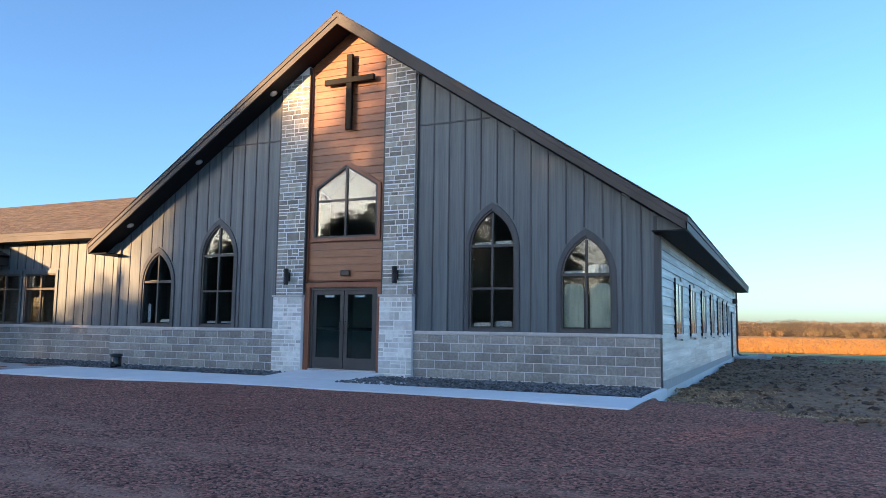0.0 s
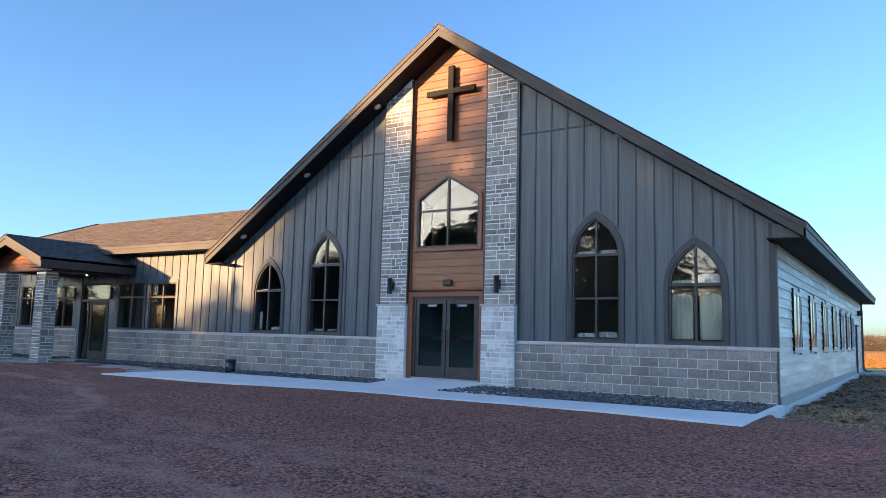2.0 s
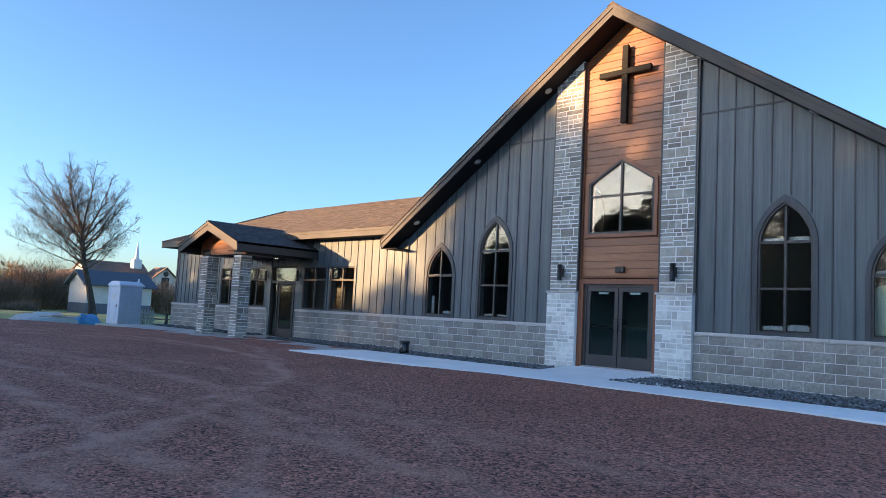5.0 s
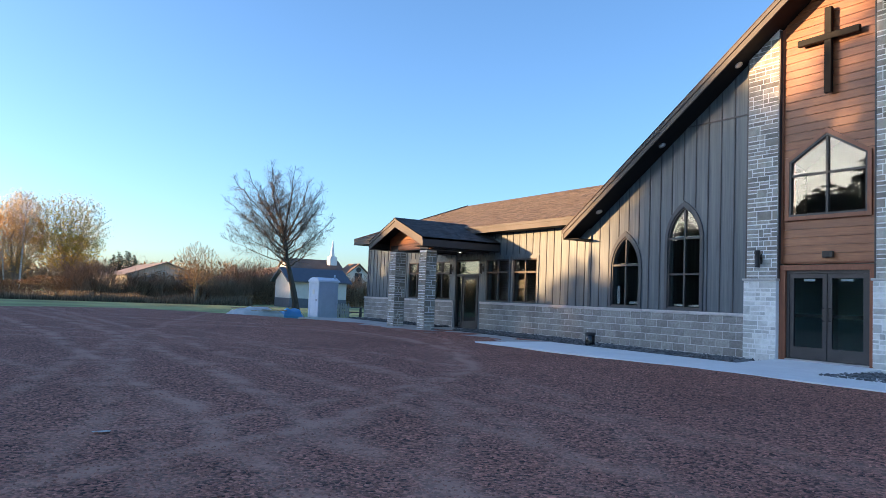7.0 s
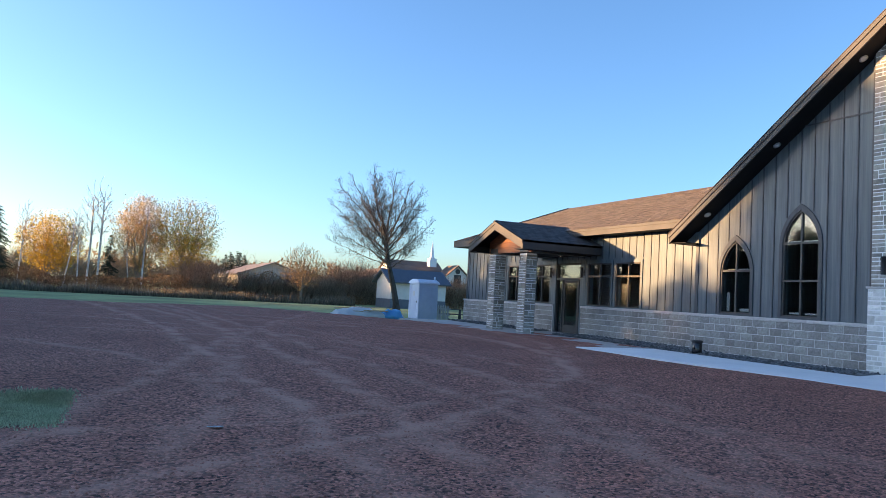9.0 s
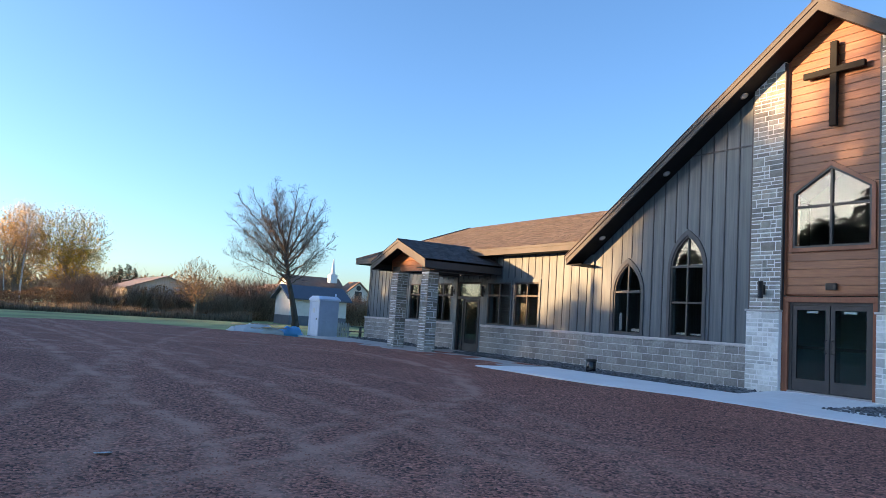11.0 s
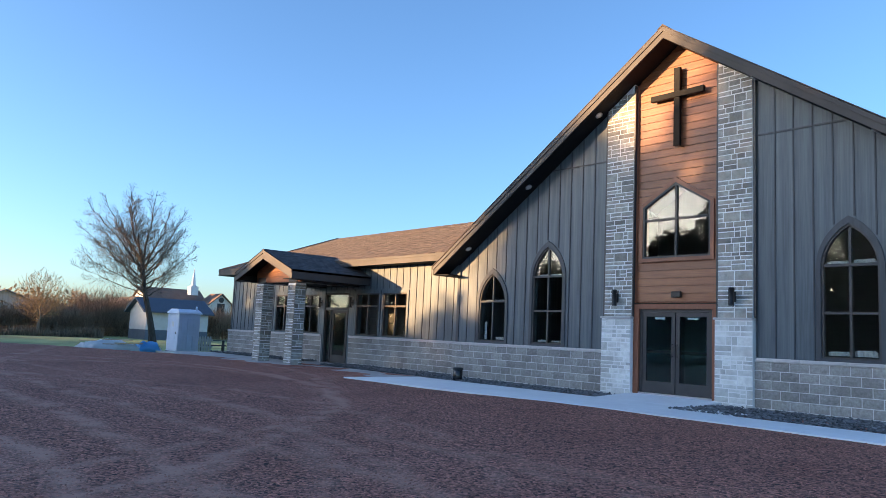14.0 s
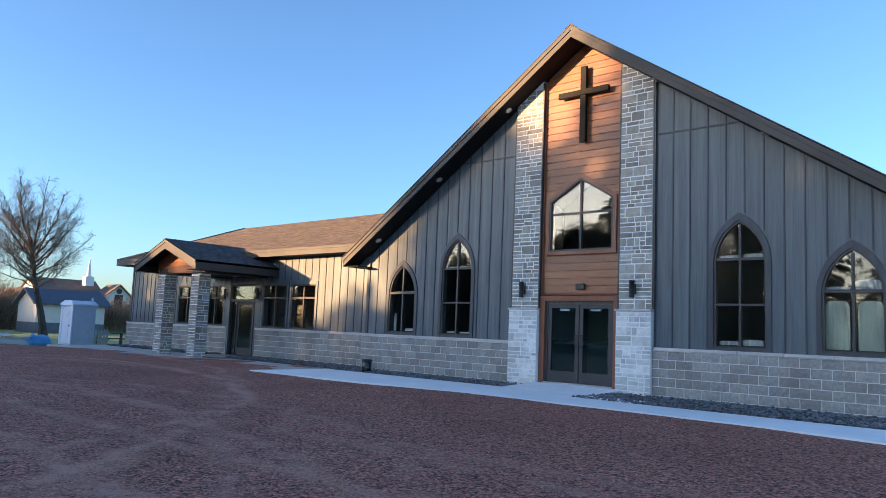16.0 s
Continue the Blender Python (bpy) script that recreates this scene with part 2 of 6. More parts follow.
for side in (-1, 1):
    for n in range(14):
        x = side * (2.08 + 0.412 * n)
        low, high = CAPZ + 0.005, soffit_z(x) - 0.004
        spans = [(low, high)]
        for cx, d in LANCETS:
            top = lancet_top(x, cx, d, 0.13)
            if top:
                spans = [(top, high)]
        # narrow dark strips: batten and its shadow line in one colour
        for a, b in spans:
            part("batten", boxed(x - 0.015, x + 0.015, -0.019, 0, a, b), M_BATTEN, wall_front)
    # flashing where the upper boards begin
    a, b = sorted((side * 2.06, side * ((RIDGE - DEEP - 6.13) / SLOPE)))
    part("flashing", boxed(a, b, -0.026, 0, 6.115, 6.15), M_BATTEN, wall_front)
part("corner_board", boxed(7.70, 7.82, -0.024, 0.10, CAPZ, soffit_z(7.8) - 0.01, bevel=0.004), M_BATTEN, wall_front)
part("corner_board", boxed(-7.92, -7.80, -0.024, 0.10, CAPZ, soffit_z(7.9) - 0.01, bevel=0.004), M_BATTEN, wall_front)

# block backing behind the joints; blocks themselves come last in the file
part("mortar_bed", boxed(-8.03, -2.07, -0.049, 0.25, -0.5, 1.0), M_MORTAR, wall_front)
part("mortar_bed", boxed(2.0, 7.80, -0.049, 0.25, -0.5, 1.0), M_MORTAR, wall_front)

# centre bay backing of planks, with the upper window and door cut out
plank_wall = thing("plank_wall", label="recessed entrance bay clad in red-brown stained horizontal planks", category="wall", kind="structure")
bay = [(-1.2, 0.06, 2.3), (1.2, 0.06, 2.3), (1.2, 0.06, soffit_z(1.2)), (0, 0.06, soffit_z(0)), (-1.2, 0.06, soffit_z(1.2))]
part("backing", solid(bmesh.new(), bay, (0, 0.2, 0), [[(x, 0.06, z) for x, y, z in UPPER]]), M_WOODTRIM, plank_wall)
Z_P, STEP = 2.34, 0.193
k = 0
while Z_P + k * STEP < 8.8:
    z0 = Z_P + k * STEP
    z1 = z0 + STEP - 0.008
    k += 1
    rake = lambda z: max(0.0, min(1.13, (RIDGE - DEEP - z) / SLOPE - 0.01))
    void = lambda z: 0.97 if 3.40 < z < 4.74 else 0.97 * max(0.0, 5.35 - z) / 0.61 if 4.74 <= z < 5.35 else 0.0
    if rake(z0) < 0.1:
        continue
    g0, g1 = void(z0), void(z1)
    if z0 < 3.40 < z1:
        g0 = g1
    sides = [(-rake(z0), rake(z0), -rake(z1), rake(z1))] if max(g0, g1) == 0 else [(-rake(z0), -g0, -rake(z1), -g1), (g0, rake(z0), g1, rake(z1))]
    for a, b, c, d in sides:
        bm = bmesh.new()
        v = [bm.verts.new(p) for p in ((a, 0.022, z0), (b, 0.022, z0), (d, 0.034, z1), (c, 0.034, z1), (a, 0.06, z0), (b, 0.06, z0), (d, 0.06, z1), (c, 0.06, z1))]
        for q in ((0, 1, 2, 3), (5, 4, 7, 6), (1, 0, 4, 5), (3, 2, 6, 7), (0, 3, 7, 4), (2, 1, 5, 6)):
            bm.faces.new([v[i] for i in q])
        part("plank", bm, M_WOOD, plank_wall)
# trim: jambs beside the planks, head over the door, pointed casing of the upper window
for s in (-1, 1):
    a, b = sorted((s * 1.10, s * 1.19))
    part("jamb_trim", boxed(a, b, -0.01, 0.06, 2.3, soffit_z(1.19) - 0.01, bevel=0.004), M_WOODTRIM, plank_wall)
    a, b = sorted((s * 1.0, s * 1.19))
    part("door_jamb_trim", boxed(a, b, -0.03, 0.2, 0.0, 2.14, bevel=0.005), M_WOODTRIM, plank_wall)
part("head_trim", boxed(-1.19, 1.19, -0.03, 0.06, 2.14, 2.27, bevel=0.005), M_WOODTRIM, plank_wall)
ring = [(x * 1.10, -0.015, z + (0.12 if z > 5 else 0.04 if z > 4 else -0.09)) for x, y, z in UPPER]
part("window_casing", solid(bmesh.new(), ring, (0, 0.06, 0), [[(x, -0.015, z) for x, y, z in UPPER]]), M_WOODTRIM, plank_wall)


def framed(name, loop, y, depth, width, label, bars=(), pane_mat=None, frame_mat=None, group="church windows"):
    """A window: frame ring, bars and panes, with its pane set back in the frame."""
    w = thing(name, label=label, category="window", group=group, kind="structure")
    c = Vector((sum(p[0] for p in loop) / len(loop), 0, sum(p[2] for p in loop) / len(loop)))
    outer = [Vector((p[0], y, p[2])) for p in loop]
    area = sum(outer[i].x * outer[(i + 1) % len(outer)].z - outer[(i + 1) % len(outer)].x * outer[i].z for i in range(len(outer)))
    s = 1 if area > 0 else -1
    inner = []
    for i, p in enumerate(outer):
        d0, d1 = (p - outer[i - 1]).normalized(), (outer[(i + 1) % len(outer)] - p).normalized()
        n0, n1 = Vector((-d0.z, 0, d0.x)) * s, Vector((-d1.z, 0, d1.x)) * s
        mid = (n0 + n1).normalized()
        inner.append(p + mid * width / max(0.35, mid.dot(n0)))
    part("window_frame", solid(bmesh.new(), outer, (0, depth, 0), [inner]), frame_mat or M_TRIM, w)
    for k, b in enumerate(bars):
        part("glazing_bar", boxed(b[0], b[1], y + 0.012 + 0.004 * k, y + depth - 0.012 - 0.004 * k, b[2], b[3]), frame_mat or M_TRIM, w)
    bm = bmesh.new()
    solid(bm, [(p.x, y + depth * 0.55, p.z) for p in inner], (0, 0.008, 0))
    pane = part("pane", bm, pane_mat or M_GLASS, w)
    pane.visible_shadow = False
    return w


n_win = 0
for cx, d in LANCETS:
    n_win += 1
    half, sill, spring, apex = d
    bars = [(cx - 0.025, cx + 0.025, sill + 0.04, apex - 0.09), (cx - half + 0.03, cx + half - 0.03, spring + 0.04, spring + 0.10)]
    if d is TALL:
        bars.append((cx - half + 0.03, cx + half - 0.03, 2.05, 2.10))
    w = framed("window_%d" % n_win, lancet(cx, *d, 0), 0.0, 0.09, 0.045, "pointed-arch window with dark metal frame and cross bars in grey siding", bars)
    part("casing", solid(bmesh.new(), lancet(cx, *d, -0.032, grow=0.10), (0, 0.032, 0), [lancet(cx, *d, -0.032)]), M_BATTEN, w)
w = framed("window_5", UPPER, 0.0, 0.09, 0.05, "pointed-top window of four panes over the entrance doors", [(-0.028, 0.028, 3.46, 5.23), (-0.90, 0.90, 4.37, 4.425)])

# entrance doors
door_1 = thing("door_1", label="pair of dark bronze glazed entrance doors, closed, in a stained timber surround", category="door", kind="structure")
part("door_frame", solid(bmesh.new(), [(-1.0, 0.03, 0.06), (1.0, 0.03, 0.06), (1.0, 0.03, 2.14), (-1.0, 0.03, 2.14)], (0, 0.12, 0),
     [[(-0.93, 0.03, 0.08), (0.93, 0.03, 0.08), (0.93, 0.03, 2.07), (-0.93, 0.03, 2.07)]]), M_TRIM, door_1)
for s in (-1, 1):
    a, b = sorted((s * 0.012, s * 0.925))
    leaf = part("door_leaf", solid(bmesh.new(), [(a, 0.05, 0.09), (b, 0.05, 0.09), (b, 0.05, 2.065), (a, 0.05, 2.065)], (0, 0.05, 0),
                [[(a + 0.10, 0.05, 0.36), (b - 0.10, 0.05, 0.36), (b - 0.10, 0.05, 1.96), (a + 0.10, 0.05, 1.96)]]), M_TRIM, door_1)
    g = part("pane", boxed(a + 0.09, b - 0.09, 0.07, 0.078, 0.35, 1.97), M_DOORGLASS, leaf)
    g.visible_shadow = False
    part("push_bar", boxed(a + 0.09, b - 0.09, 0.10, 0.15, 1.05, 1.13), M_BLACK, leaf)
    bm = bmesh.new()
    x = s * 0.075
    tube(bm, [(x, 0.05, 0.98), (x, -0.01, 0.99), (x, -0.015, 1.03), (x, -0.015, 1.23), (x, -0.01, 1.27), (x, 0.05, 1.28)], 0.013, 8)
    part("pull_handle", bm, M_BLACK, leaf)
    part("door_closer", boxed(s * 0.45 - 0.14, s * 0.45 + 0.14, 0.075, 0.12, 1.89, 1.945), M_WHITE, leaf, "pale closer arm behind the glass")
part("threshold", boxed(-1.0, 1.0, -0.03, 0.2, 0.03, 0.075), M_STEEL, door_1)

# cross
cross = thing("cross", (0.09, 0, -0.04), "large dark timber cross fixed to the stained planks", "cross")
part("upright", boxed(-0.085, 0.085, -0.15, -0.05, 6.24, 8.25, bevel=0.008), M_CROSS, cross)
part("arm", boxed(-0.74, 0.74, -0.165, -0.065, 7.48, 7.63, bevel=0.008), M_CROSS, cross)
for z in (6.7, 7.9):
    part("bracket", boxed(-0.04, 0.04, -0.06, 0.03, z, z + 0.08), M_BLACK, cross)

# stone pillars: core, cap ledge and bed of grout; stones come last
PILLARS = [(-2.03, -1.17), (1.17, 2.03)]
pillars = []
for a, b in PILLARS:
    p = thing("stone_pillar", label="tall pillar of grey ashlar ledge stone, paler at the foot", category="pillar", group="entrance pillars", kind="structure")
    za, zb = soffit_z(a), soffit_z(b)
    part("core", solid(bmesh.new(), [(a + 0.01, -0.0925, 1.9), (b - 0.01, -0.0925, 1.9), (b - 0.01, -0.0925, zb), (a + 0.01, -0.0925, za)], (0, 0.345, 0)), M_GROUT, p)
    part("foot_core", boxed(a - 0.035, b + 0.01, -0.1425, 0.25, -0.4, 1.9), M_GROUT, p)
    part("ledge", boxed(a - 0.06, b + 0.03, -0.19, 0.02, 1.895, 1.945, bevel=0.008), M_CAP, p)
    part("side_trim", boxed(b - 0.005 if a < 0 else a - 0.03, b + 0.03 if a < 0 else a + 0.005, -0.10, 0.06, 1.95, soffit_z(1.2) - 0.02), M_TRIM, p)
    part("side_trim", boxed(a - 0.05 if a < 0 else b, a if a < 0 else b + 0.05, -0.07, 0.0, 1.95, soffit_z(2.05) - 0.02), M_TRIM, p)
    pillars.append(p)

# roof
roof_main = thing("roof_main", label="steep gable roof with brown shingles and dark metal fascia", category="roof", kind="structure")
for s in (-1, 1):
    e = s * EAVE
    ez = RIDGE - SLOPE * EAVE
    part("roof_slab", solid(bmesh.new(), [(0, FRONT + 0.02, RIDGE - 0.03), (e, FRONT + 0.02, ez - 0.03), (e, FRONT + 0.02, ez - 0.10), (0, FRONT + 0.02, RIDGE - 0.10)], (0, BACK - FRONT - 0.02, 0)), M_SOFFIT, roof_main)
    part("shingle_layer", solid(bmesh.new(), [(0, FRONT - 0.03, RIDGE), (e * 1.004, FRONT - 0.03, ez - 0.003), (e * 1.004, FRONT - 0.03, ez - 0.025), (0, FRONT - 0.03, RIDGE - 0.025)], (0, BACK - FRONT + 0.03, 0)), M_SHINGLE, roof_main)
    # rake fascia in two steps
    part("rake_fascia", solid(bmesh.new(), [(0, FRONT, RIDGE - 0.025), (e, FRONT, ez - 0.025), (e, FRONT, ez - 0.31), (0, FRONT, RIDGE - 0.32)], (0, 0.04, 0)), M_FASCIA, roof_main)
    part("rake_trim", solid(bmesh.new(), [(0, FRONT - 0.025, RIDGE - 0.03), (e, FRONT - 0.025, ez - 0.03), (e, FRONT - 0.025, ez - 0.145), (0, FRONT - 0.025, RIDGE - 0.145)], (0, 0.025, 0)), M_FASCIA, roof_main)
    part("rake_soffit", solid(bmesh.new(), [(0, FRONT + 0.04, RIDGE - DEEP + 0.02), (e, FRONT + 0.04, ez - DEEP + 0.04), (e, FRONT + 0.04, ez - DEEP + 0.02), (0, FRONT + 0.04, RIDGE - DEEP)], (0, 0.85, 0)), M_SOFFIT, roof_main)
    # eave fascia with gutter lip and level soffit
    a, b = sorted((e, e - s * 0.03))
    part("eave_fascia", boxed(a, b, FRONT, BACK, ez - 0.31, ez - 0.03), M_FASCIA, roof_main)
    part("drip_edge", boxed(*sorted((e + s * 0.02, e)), FRONT - 0.02, BACK, ez - 0.13, ez - 0.02), M_FASCIA, roof_main)
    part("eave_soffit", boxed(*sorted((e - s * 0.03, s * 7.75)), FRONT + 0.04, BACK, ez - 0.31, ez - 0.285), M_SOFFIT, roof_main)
    part("eave_return", boxed(*sorted((e - s * 0.04, s * 7.78)), -0.06, 0.0, ez - 0.285, ez + 0.06), M_SIDING, roof_main)
part("ridge_cap", solid(bmesh.new(), [(-0.15, FRONT - 0.04, RIDGE - 0.085), (0, FRONT - 0.04, RIDGE + 0.03), (0.15, FRONT - 0.04, RIDGE - 0.085), (0, FRONT - 0.04, RIDGE - 0.01)], (0, BACK - FRONT + 0.04, 0)), M_SHINGLE, roof_main)

# closed hall behind the front: back and side walls, floor and ceiling keep the inside dark
wall_back = part("wall_back", solid(bmesh.new(), [(WALL_L, 25.7, -0.4), (WALL_R, 25.7, -0.4), (WALL_R, 25.7, soffit_z(7.8)), (0, 25.7, soffit_z(0)), (WALL_L, 25.7, soffit_z(7.9))], (0, 0.2, 0)), M_SIDING)
tagged(wall_back, "far gable wall of dark siding", "wall", kind="structure")
wall_west = tagged(part("wall_west", boxed(WALL_L, WALL_L + 0.2, 0.25, 25.7, -0.4, 3.6), M_SIDING), "side wall of dark siding joining the lower wing", "wall", kind="structure")
floor = tagged(part("floor", boxed(WALL_L, WALL_R - 0.02, 0.25, 25.7, -0.4, -0.04), M_OLDWALK), "bare concrete floor inside", "floor", kind="structure")
ceiling = part("ceiling", solid(bmesh.new(), [(-7.7, 0.27, soffit_z(7.7) - 0.1), (0, 0.27, soffit_z(0) - 0.1), (7.55, 0.27, soffit_z(7.55) - 0.1), (7.55, 0.27, soffit_z(7.55) - 0.06), (0, 0.27, soffit_z(0) - 0.06), (-7.7, 0.27, soffit_z(7.7) - 0.06)], (0, 25.4, 0)), M_INSIDE)
tagged(ceiling, "plain sloping ceiling inside", "ceiling", kind="structure")
tagged(part("wall_inside", solid(bmesh.new(), [(-7.68, 6.0, -0.04), (7.5, 6.0, -0.04), (7.5, 6.0, soffit_z(7.5) - 0.12), (0, 6.0, soffit_z(0) - 0.12), (-7.68, 6.0, soffit_z(7.68) - 0.12)], (0, 0.15, 0)), M_INSIDE), "plain inner wall", "wall", kind="structure")

# Added walls: keep the sun patch on the inner wall out of sight.
door_screen = thing("wall_light_screen", label="plain unseen walls added behind the doors to screen off sun patches", category="wall", kind="structure")
for a, b, c, d in ((-1.75, -1.65, 0.26, 3.2), (1.65, 1.75, 0.26, 3.2), (-1.75, 1.75, 3.2, 3.3)):
    part("screen_panel", boxed(a, b, c, d, -0.04, 3.1), M_SCREEN, door_screen)
part("screen_lid", boxed(-1.75, 1.75, 0.26, 3.3, 3.1, 3.2), M_INSIDE, door_screen)

# east wall of pale lap siding
wall_east = thing("wall_east", label="long side wall of pale weathered lap siding with narrow windows", category="wall", kind="structure")
SIDE_WIN = [2.2, 5.25, 8.3, 11.35, 14.2, 16.75, 19.2]
holes = [[(WALL_R - 0.03, y, 1.06), (WALL_R - 0.03, y + 1.3, 1.06), (WALL_R - 0.03, y + 1.3, 2.3), (WALL_R - 0.03, y, 2.3)] for y in SIDE_WIN]
part("sheathing", solid(bmesh.new(), [(WALL_R - 0.03, 0.26, -0.3), (WALL_R - 0.03, 25.7, -0.3), (WALL_R - 0.03, 25.7, 3.45), (WALL_R - 0.03, 0.26, 3.45)], (-0.2, 0, 0), holes), M_LAP, wall_east)
part("foundation", boxed(WALL_R - 0.25, WALL_R + 0.05, 0.0, 25.7, -0.6, -0.10), M_WHITE, wall_east, "pale foundation band")
part("base_flashing", boxed(WALL_R - 0.2, WALL_R + 0.045, 0.11, 25.7, -0.10, 0.10), M_CAP, wall_east, "grey skirting board")
part("corner_trim", boxed(WALL_R + 0.002, WALL_R + 0.04, -0.02, 0.11, CAPZ, 3.35), M_BATTEN, wall_east)
part("corner_trim", boxed(WALL_R + 0.012, WALL_R + 0.03, -0.062, 0.11, -0.2, CAPZ - 0.07), M_BATTEN, wall_east)
rng = random.Random(5)
for r in range(17):
    z0 = 0.1 + r * 0.2
    y = 0.12 - (r % 3) * 1.1
    while y < 25.7:
        y1 = min(25.7, y + 3.66)
        cuts = [(max(y, 0.12), y1)]
        for wy in SIDE_WIN:
            if z0 + 0.2 > 0.99 and z0 < 2.37:
                nxt = []
                for a, b in cuts:
                    if b <= wy - 0.08 or a >= wy + 1.38:
                        nxt.append((a, b))
                    else:
                        nxt += [q for q in ((a, wy - 0.08), (wy + 1.38, b)) if q[1] - q[0] > 0.03]
                cuts = nxt
        for a, b in cuts:
            bm = bmesh.new()
            o = rng.uniform(0, 0.003)
            x0, x1 = WALL_R + 0.028 + o, WALL_R + 0.003 + o
            v = [bm.verts.new(p) for p in ((x0, a, z0), (x0, b - 0.004, z0), (x1, b - 0.004, z0 + 0.205), (x1, a, z0 + 0.205), (WALL_R - 0.03, a, z0), (WALL_R - 0.03, b - 0.004, z0), (WALL_R - 0.03, b - 0.004, z0 + 0.205), (WALL_R - 0.03, a, z0 + 0.205))]
            for q in ((0, 1, 2, 3), (5, 4, 7, 6), (1, 0, 4, 5), (3, 2, 6, 7), (0, 3, 7, 4), (2, 1, 5, 6)):
                bm.faces.new([v[i] for i in q])
            part("lap_board", bm, M_LAP, wall_east)
        y = y1
for i, y in enumerate(SIDE_WIN):
    w = thing("window_%d" % (6 + i), label="narrow side window with dark jambs and pale frame in lap siding", category="window", group="side windows", kind="structure")
    X = WALL_R + 0.05
    part("casing", solid(bmesh.new(), [(X, y - 0.07, 0.98), (X, y + 1.37, 0.98), (X, y + 1.37, 2.37), (X, y - 0.07, 2.37)], (-0.06, 0, 0),
         [[(X, y + 0.02, 1.08), (X, y + 1.28, 1.08), (X, y + 1.28, 2.28), (X, y + 0.02, 2.28)]]), M_LAP, w)
    part("jamb_flashing", boxed(X - 0.05, X + 0.012, y - 0.086, y - 0.072, 1.0, 2.40), M_SOFFIT, w, "thin dark metal jamb")
    part("jamb_flashing", boxed(X - 0.05, X + 0.004, y + 1.24, y + 1.28, 1.08, 2.28), M_SOFFIT, w, "thin dark metal jamb")
    for a in (0.02, 0.62, 1.18):
        part("window_frame", boxed(X - 0.03, X - 0.004, y + a, y + a + 0.05, 1.08, 2.28), M_WHITE, w, "pale window frame")
    part("sill", boxed(X - 0.05, X + 0.014, y - 0.07, y + 1.37, 0.95, 0.985), M_LAP, w)
    g = part("pane", boxed(X - 0.026, X - 0.018, y + 0.02, y + 1.28, 1.08, 2.28), M_GLASS, w)
    g.visible_shadow = False

# far end of the side wall: door, wall light, downspout and stoop
door_3 = thing("door_3", label="dark side door near the far end of the lap-sided wall", category="door", kind="structure")
part("door_frame", boxed(WALL_R + 0.04, WALL_R + 0.09, 21.75, 23.05, -0.06, 2.06), M_BATTEN, door_3)
part("door_leaf", boxed(WALL_R + 0.088, WALL_R + 0.10, 21.9, 22.9, -0.02, 1.98), M_LAP, door_3)
part("knob", lathe(bmesh.new(), [(0.03, 0.0), (0.03, 0.05)], 12, (0, 0, 0)), M_STEEL, door_3).matrix_basis = pose(WALL_R + 0.10, 22.0, 0.98, 0, 90, 0)
side_light = thing("wall_light", (WALL_R + 0.04, 23.3, 2.62), "small dark box-shaped wall light on the lap siding", "wall lamp")
part("housing", boxed(0.0, 0.22, -0.14, 0.14, -0.12, 0.12, bevel=0.012), M_BLACK, side_light)
part("lens", boxed(0.05, 0.18, -0.1, 0.1, -0.13, -0.118), M_WHITE, side_light)
spout = thing("downspout", (WALL_R + 0.04, 25.55, 0), "dark square downspout at the far corner", "downspout")
part("pipe", boxed(0.0, 0.09, -0.05, 0.05, 0.0, 3.2, bevel=0.008), M_BATTEN, spout)
part("elbow", tube(bmesh.new(), [(0.045, 0, 0.04), (0.15, 0.0, -0.08), (0.75, 0.1, -0.16)], 0.045, 8), M_BATTEN, spout)
for z in (0.6, 2.4):
    part("strap", boxed(-0.01, 0.10, -0.06, 0.06, z, z + 0.04), M_TRIM, spout)
stoop = tagged(part("stoop_slab", boxed(WALL_R + 0.06, WALL_R + 1.7, 22.6, 26.4, -0.5, -0.10, bevel=0.012), M_OLDWALK), "low grey concrete stoop slab beside the far door", "slab")
tagged(part("concrete_block", boxed(WALL_R + 1.1, WALL_R + 1.5, 23.2, 23.6, -0.10, 0.09, bevel=0.01), M_OLDWALK), "loose grey concrete block on the stoop slab", "block")

# ---- ground ----
def ground_z(x, y):
    """Level of the lot: highest along the walk, falling gently to the open side."""
    d = max(0.0, -4.4 - y)
    z = -0.068 - 0.0125 * min(d, 14)
    return z


